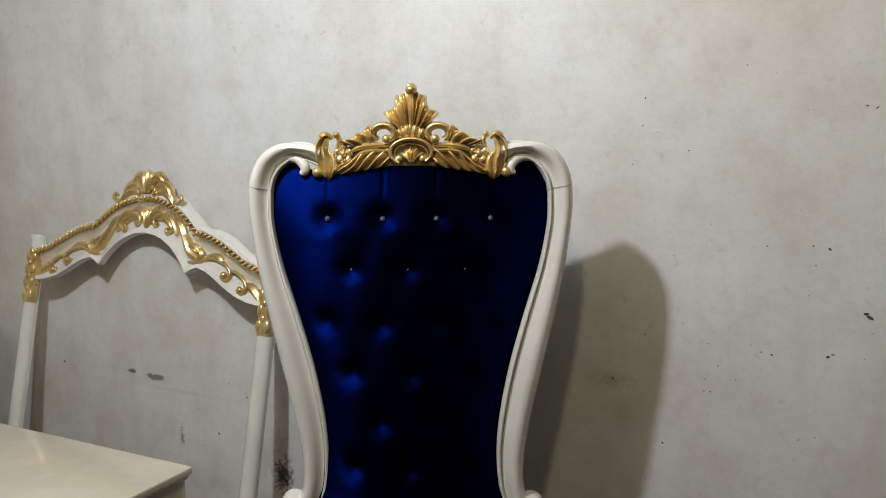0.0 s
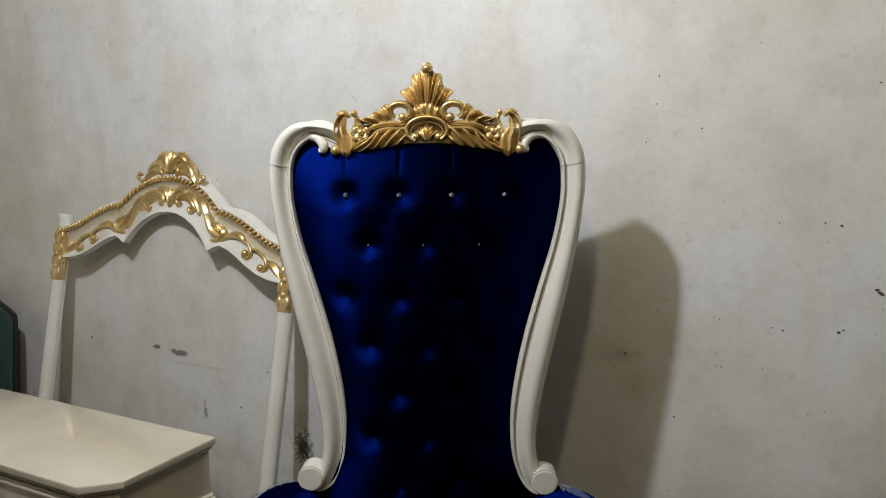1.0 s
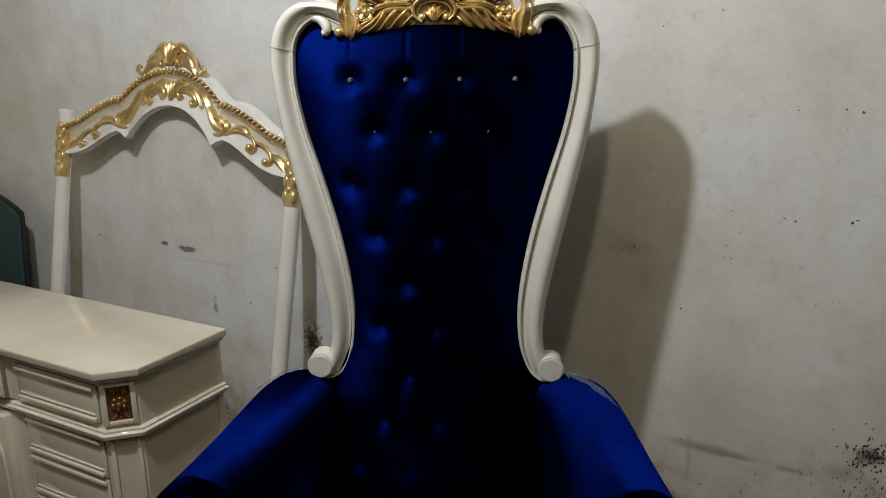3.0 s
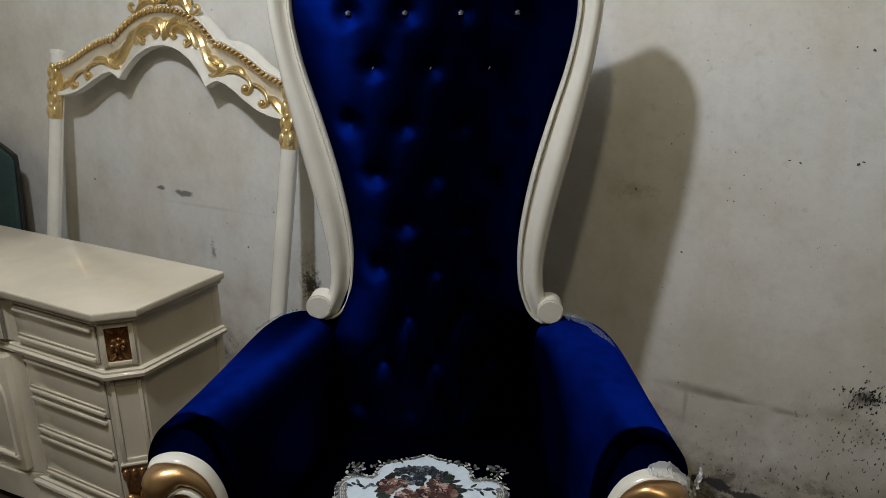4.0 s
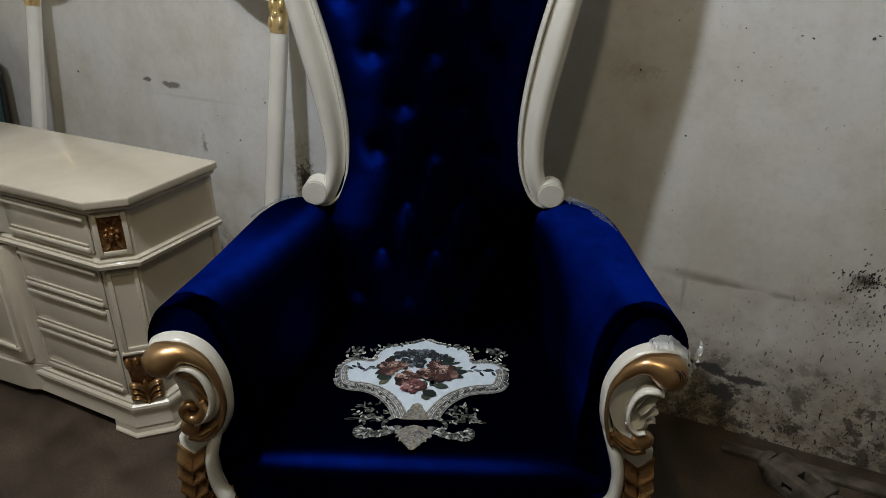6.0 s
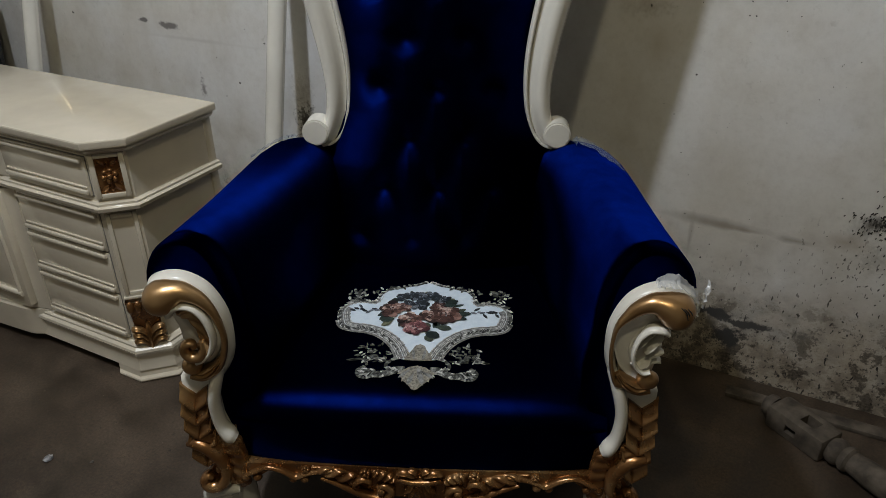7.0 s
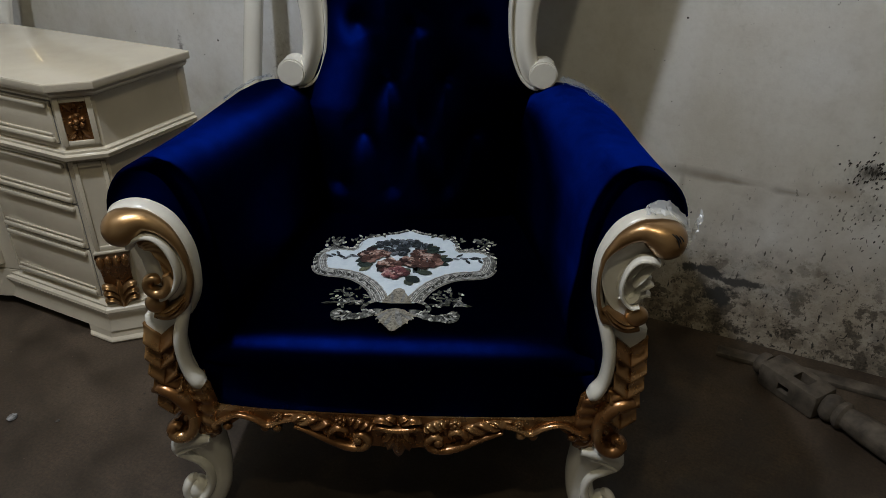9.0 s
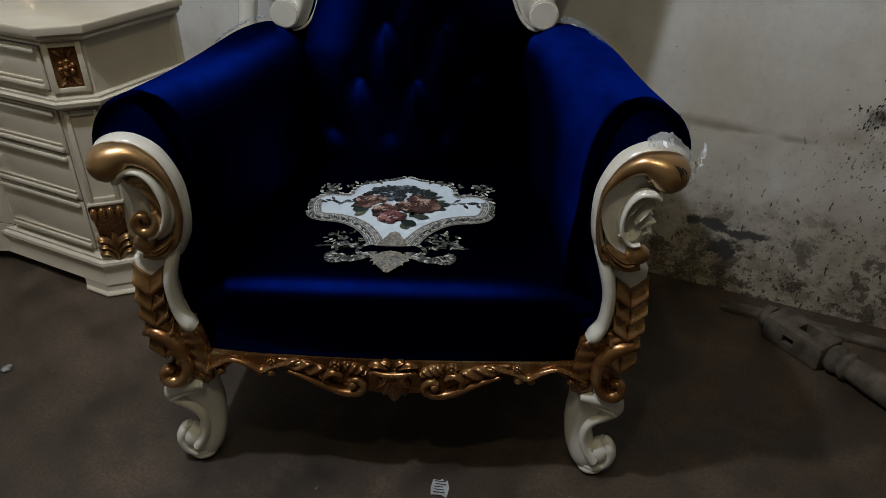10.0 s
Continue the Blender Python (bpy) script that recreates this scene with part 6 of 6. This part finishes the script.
box(bm, (XR - 0.040, YB - 0.030, 0.13), (XR - 0.028, YB - 0.002, 0.714), 0.002)
part("corner_strip", bm, CABINET_WHITE, board)

# ---- green headboard behind the sideboard ----
head = new("headboard")
tagged(head, "dark green padded headboard with black edging leaning on the wall", "headboard")
head.matrix_world = pose(-2.872, 1.80, 0.0, -5, 0, 0)


def head_outline(i):
    top = spline([(-i, 0.90), (-0.005 - i, 0.928 - i), (-0.022 - i, 0.944 - i), (-0.14, 0.992 - i), (-0.30, 1.035 - i)], 24)
    return [(-0.75, i), (-i, i)] + [tuple(p) for p in top] + [(-0.75, 1.10 - i)]


bm = bmesh.new()
slab(bm, head_outline(0.0), 0.0, 0.014)
part("edging", bm, BLACK, head, smooth=30)
bm = bmesh.new()
slab(bm, head_outline(0.012), -0.012, 0.004, 1, 0.006)
part("padding", bm, GREEN, head, smooth=50)

# ---- turned wooden post lying by the wall ----
bal = new("turned_wooden_post")
tagged(bal, "raw dusty turned wooden post with mortises lying on the floor", "wooden post")
bal.matrix_world = pose(0.166, 1.856, 0.0375, 0, 0, -33.5)


def lathe(bm, profile, sides=20):
    rings = [[bm.verts.new((x, r * math.cos(2 * math.pi * k / sides), r * math.sin(2 * math.pi * k / sides))) for k in range(sides)] for x, r in profile]
    for a, b in zip(rings, rings[1:]):
        for k in range(sides):
            bm.faces.new((a[k], a[(k + 1) % sides], b[(k + 1) % sides], b[k]))
    bm.faces.new(rings[0])
    bm.faces.new(rings[-1])


bm = bmesh.new()
box(bm, (0.018, -0.043, -0.0375), (0.188, 0.043, 0.034), 0.011)
bm.faces.ensure_lookup_table()
for axis, sign, centre, short in ((2, 1, 0.122, 0.36), (1, -1, 0.096, 0.26)):
    f = max((f for f in bm.faces), key=lambda f: f.normal[axis] * sign * f.calc_area())
    bmesh.ops.inset_individual(bm, faces=[f], thickness=0.020)
    for vert in f.verts:
        vert.co.x = centre + (vert.co.x - 0.103) * short
    bmesh.ops.inset_individual(bm, faces=[f], thickness=0.001, depth=-0.035)
part("block", bm, RAW_WOOD, bal, "square block with two mortises", smooth=30)
bm = bmesh.new()
lathe(bm, [(-0.014, 0.020), (-0.008, 0.029), (0.004, 0.033), (0.013, 0.030), (0.018, 0.033)])
part("end_knob", bm, RAW_WOOD, bal, smooth=40)
bm = bmesh.new()
lathe(bm, [(0.188, 0.029), (0.196, 0.035), (0.208, 0.037), (0.218, 0.033), (0.223, 0.029), (0.230, 0.035), (0.241, 0.036), (0.248, 0.029), (0.256, 0.029), (0.290, 0.0335), (0.375, 0.037), (0.50, 0.0345), (0.66, 0.028), (0.80, 0.025), (0.84, 0.030)])
part("shaft", bm, RAW_WOOD, bal, smooth=40)
bm = bmesh.new()
box(bm, (0.045, 1.884, 0.0), (1.1, 1.926, 0.014), 0.003)
tagged(part("wooden_lath", bm, RAW_WOOD), "thin raw wooden lath lying along the wall", "lath")

# ---- litter on the floor ----
for name, label, x, y, r, seed, material in (("rubble_bit", "small crumpled scrap of grey foil on the floor", -1.49, 0.825, 0.014, 2, FOIL),
                                           ("rubble_bit", "tiny dark crumb on the floor", -0.583, 0.868, 0.005, 3, MARK), ("rubble_bit", "tiny dark crumb on the floor", -1.38, 0.87, 0.006, 4, MARK)):
    bm, r2 = bmesh.new(), random.Random(seed)
    bmesh.ops.create_icosphere(bm, subdivisions=2, radius=1.0)
    for vert in bm.verts:
        vert.co *= r2.uniform(0.6, 1.1)
    bmesh.ops.transform(bm, matrix=Matrix.Diagonal((r * 0.8, r * 1.2, r * 0.4, 1)), verts=bm.verts[:])
    low = min(vert.co.z for vert in bm.verts)
    ob = tagged(part(name, bm, material, smooth=0), label, "paper" if "paper" in name else "rubble")
    ob.location = (x, y, -low)

# ---- chips and nail holes in the wall ----
north = bpy.data.objects["wall_north"]
MARKS = [(0.271, 1.262, 0.020, 0.010), (0.262, 1.27, 0.012, 0.006), (0.065, 1.152, 0.010, 0.004), (0.040, 1.156, 0.007, 0.003), (0.188, 1.160, 0.009, 0.009), (0.198, 1.166, 0.008, 0.004), (0.045, 1.421, 0.005, 0.004), (0.18, 1.419, 0.008, 0.006),
         (0.145, 1.425, 0.005, 0.005), (-0.325, 1.045, 0.004, 0.010), (-0.145, 1.655, 0.005, 0.005), (-0.26, 1.72, 0.003, 0.008), (-0.255, 1.79, 0.004, 0.008), (-0.19, 0.885, 0.006, 0.005), (-0.09, 1.04, 0.004, 0.004), (-0.075, 1.04, 0.004, 0.004),
         (-1.735, 0.668, 0.008, 0.010), (-1.68, 0.86, 0.004, 0.004), (-1.60, 0.82, 0.010, 0.006), (-2.54, 0.845, 0.012, 0.007), (0.24, 1.75, 0.010, 0.003), (0.26, 1.745, 0.008, 0.003)]
rr = random.Random(11)
for _ in range(180):
    x = rr.uniform(-0.3, 0.75) if rr.random() < 0.8 else rr.uniform(-2.5, -1.45)
    z = 0.25 + 1.7 * rr.random() ** 1.9
    s = rr.uniform(0.0008, 0.0036) if x < 0.1 else rr.uniform(0.0008, 0.0028)
    MARKS.append((x, z, s * rr.uniform(0.6, 1.6), s * rr.uniform(0.6, 2.0)))
CHIPS = len(MARKS)
for k in range(190):
    MARKS.append((0.302 + rr.gauss(0, 0.026 if k % 2 else 0.055), (0.562 if k % 2 else 0.49) + rr.gauss(0, 0.020 if k % 2 else 0.085), rr.uniform(0.0015, 0.004), rr.uniform(0.004, 0.011)))
chips = []
for q in range(6):
    bm = bmesh.new()
    ring = [(math.cos(a) * rr.uniform(0.5, 1.1), math.sin(a) * rr.uniform(0.5, 1.1)) for a in np.linspace(0, 2 * math.pi, 9)[:-1]]
    slab(bm, ring, -0.0012, 0.001)
    me = bpy.data.meshes.new("chip")
    bmesh.ops.recalc_face_normals(bm, faces=bm.faces[:])
    bm.to_mesh(me)
    bm.free()
    me.materials.append(MARK)
    chips.append(me)
mould = [me.copy() for me in chips]
for me in mould:
    me.name = "mould_spot"
    me.materials[0] = MOULD
for q, (x, z, sx, sz) in enumerate(MARKS):
    ob = new("chip", chips[q % 6]) if q < CHIPS else new("mould_spot", mould[q % 6])
    ob.parent = north
    ob.location, ob.scale = (x, WALL_Y, z), (sx * 0.6, 1.0, sz * 0.55)
    ob.rotation_euler = (0, rr.uniform(-0.7, 0.7) if q < CHIPS else rr.gauss(0.38, 0.3), 0)

# ---- torn scrap of printed paper on the floor ----
bm = bmesh.new()
slab(bm, [(-0.016, -0.022), (-0.019, -0.004), (-0.017, 0.018), (-0.004, 0.016), (0.002, 0.021), (0.006, 0.014), (0.013, 0.018), (0.019, -0.002), (0.017, -0.026), (0.004, -0.020)], -0.0012, 0.0, 1, 0.0004)
bmesh.ops.rotate(bm, cent=(0, 0, 0), matrix=Matrix.Rotation(radians(-90), 3, "X"), verts=bm.verts[:])
scrap = tagged(part("paper_scrap", bm, PAPER, smooth=0), "torn scrap of printed paper lying on the floor", "paper scrap")
scrap.matrix_world = pose(-0.358, 0.985, 0.0025, 0, 0, 18)
for k in range(5):
    bm = bmesh.new()
    box(bm, (-0.013 + 0.002 * (k % 2), -0.016 + 0.007 * k, 0.0012), (0.012 - 0.003 * (k % 3), -0.0135 + 0.007 * k, 0.0015))
    part("printed_line", bm, BLACK, scrap, smooth=0)
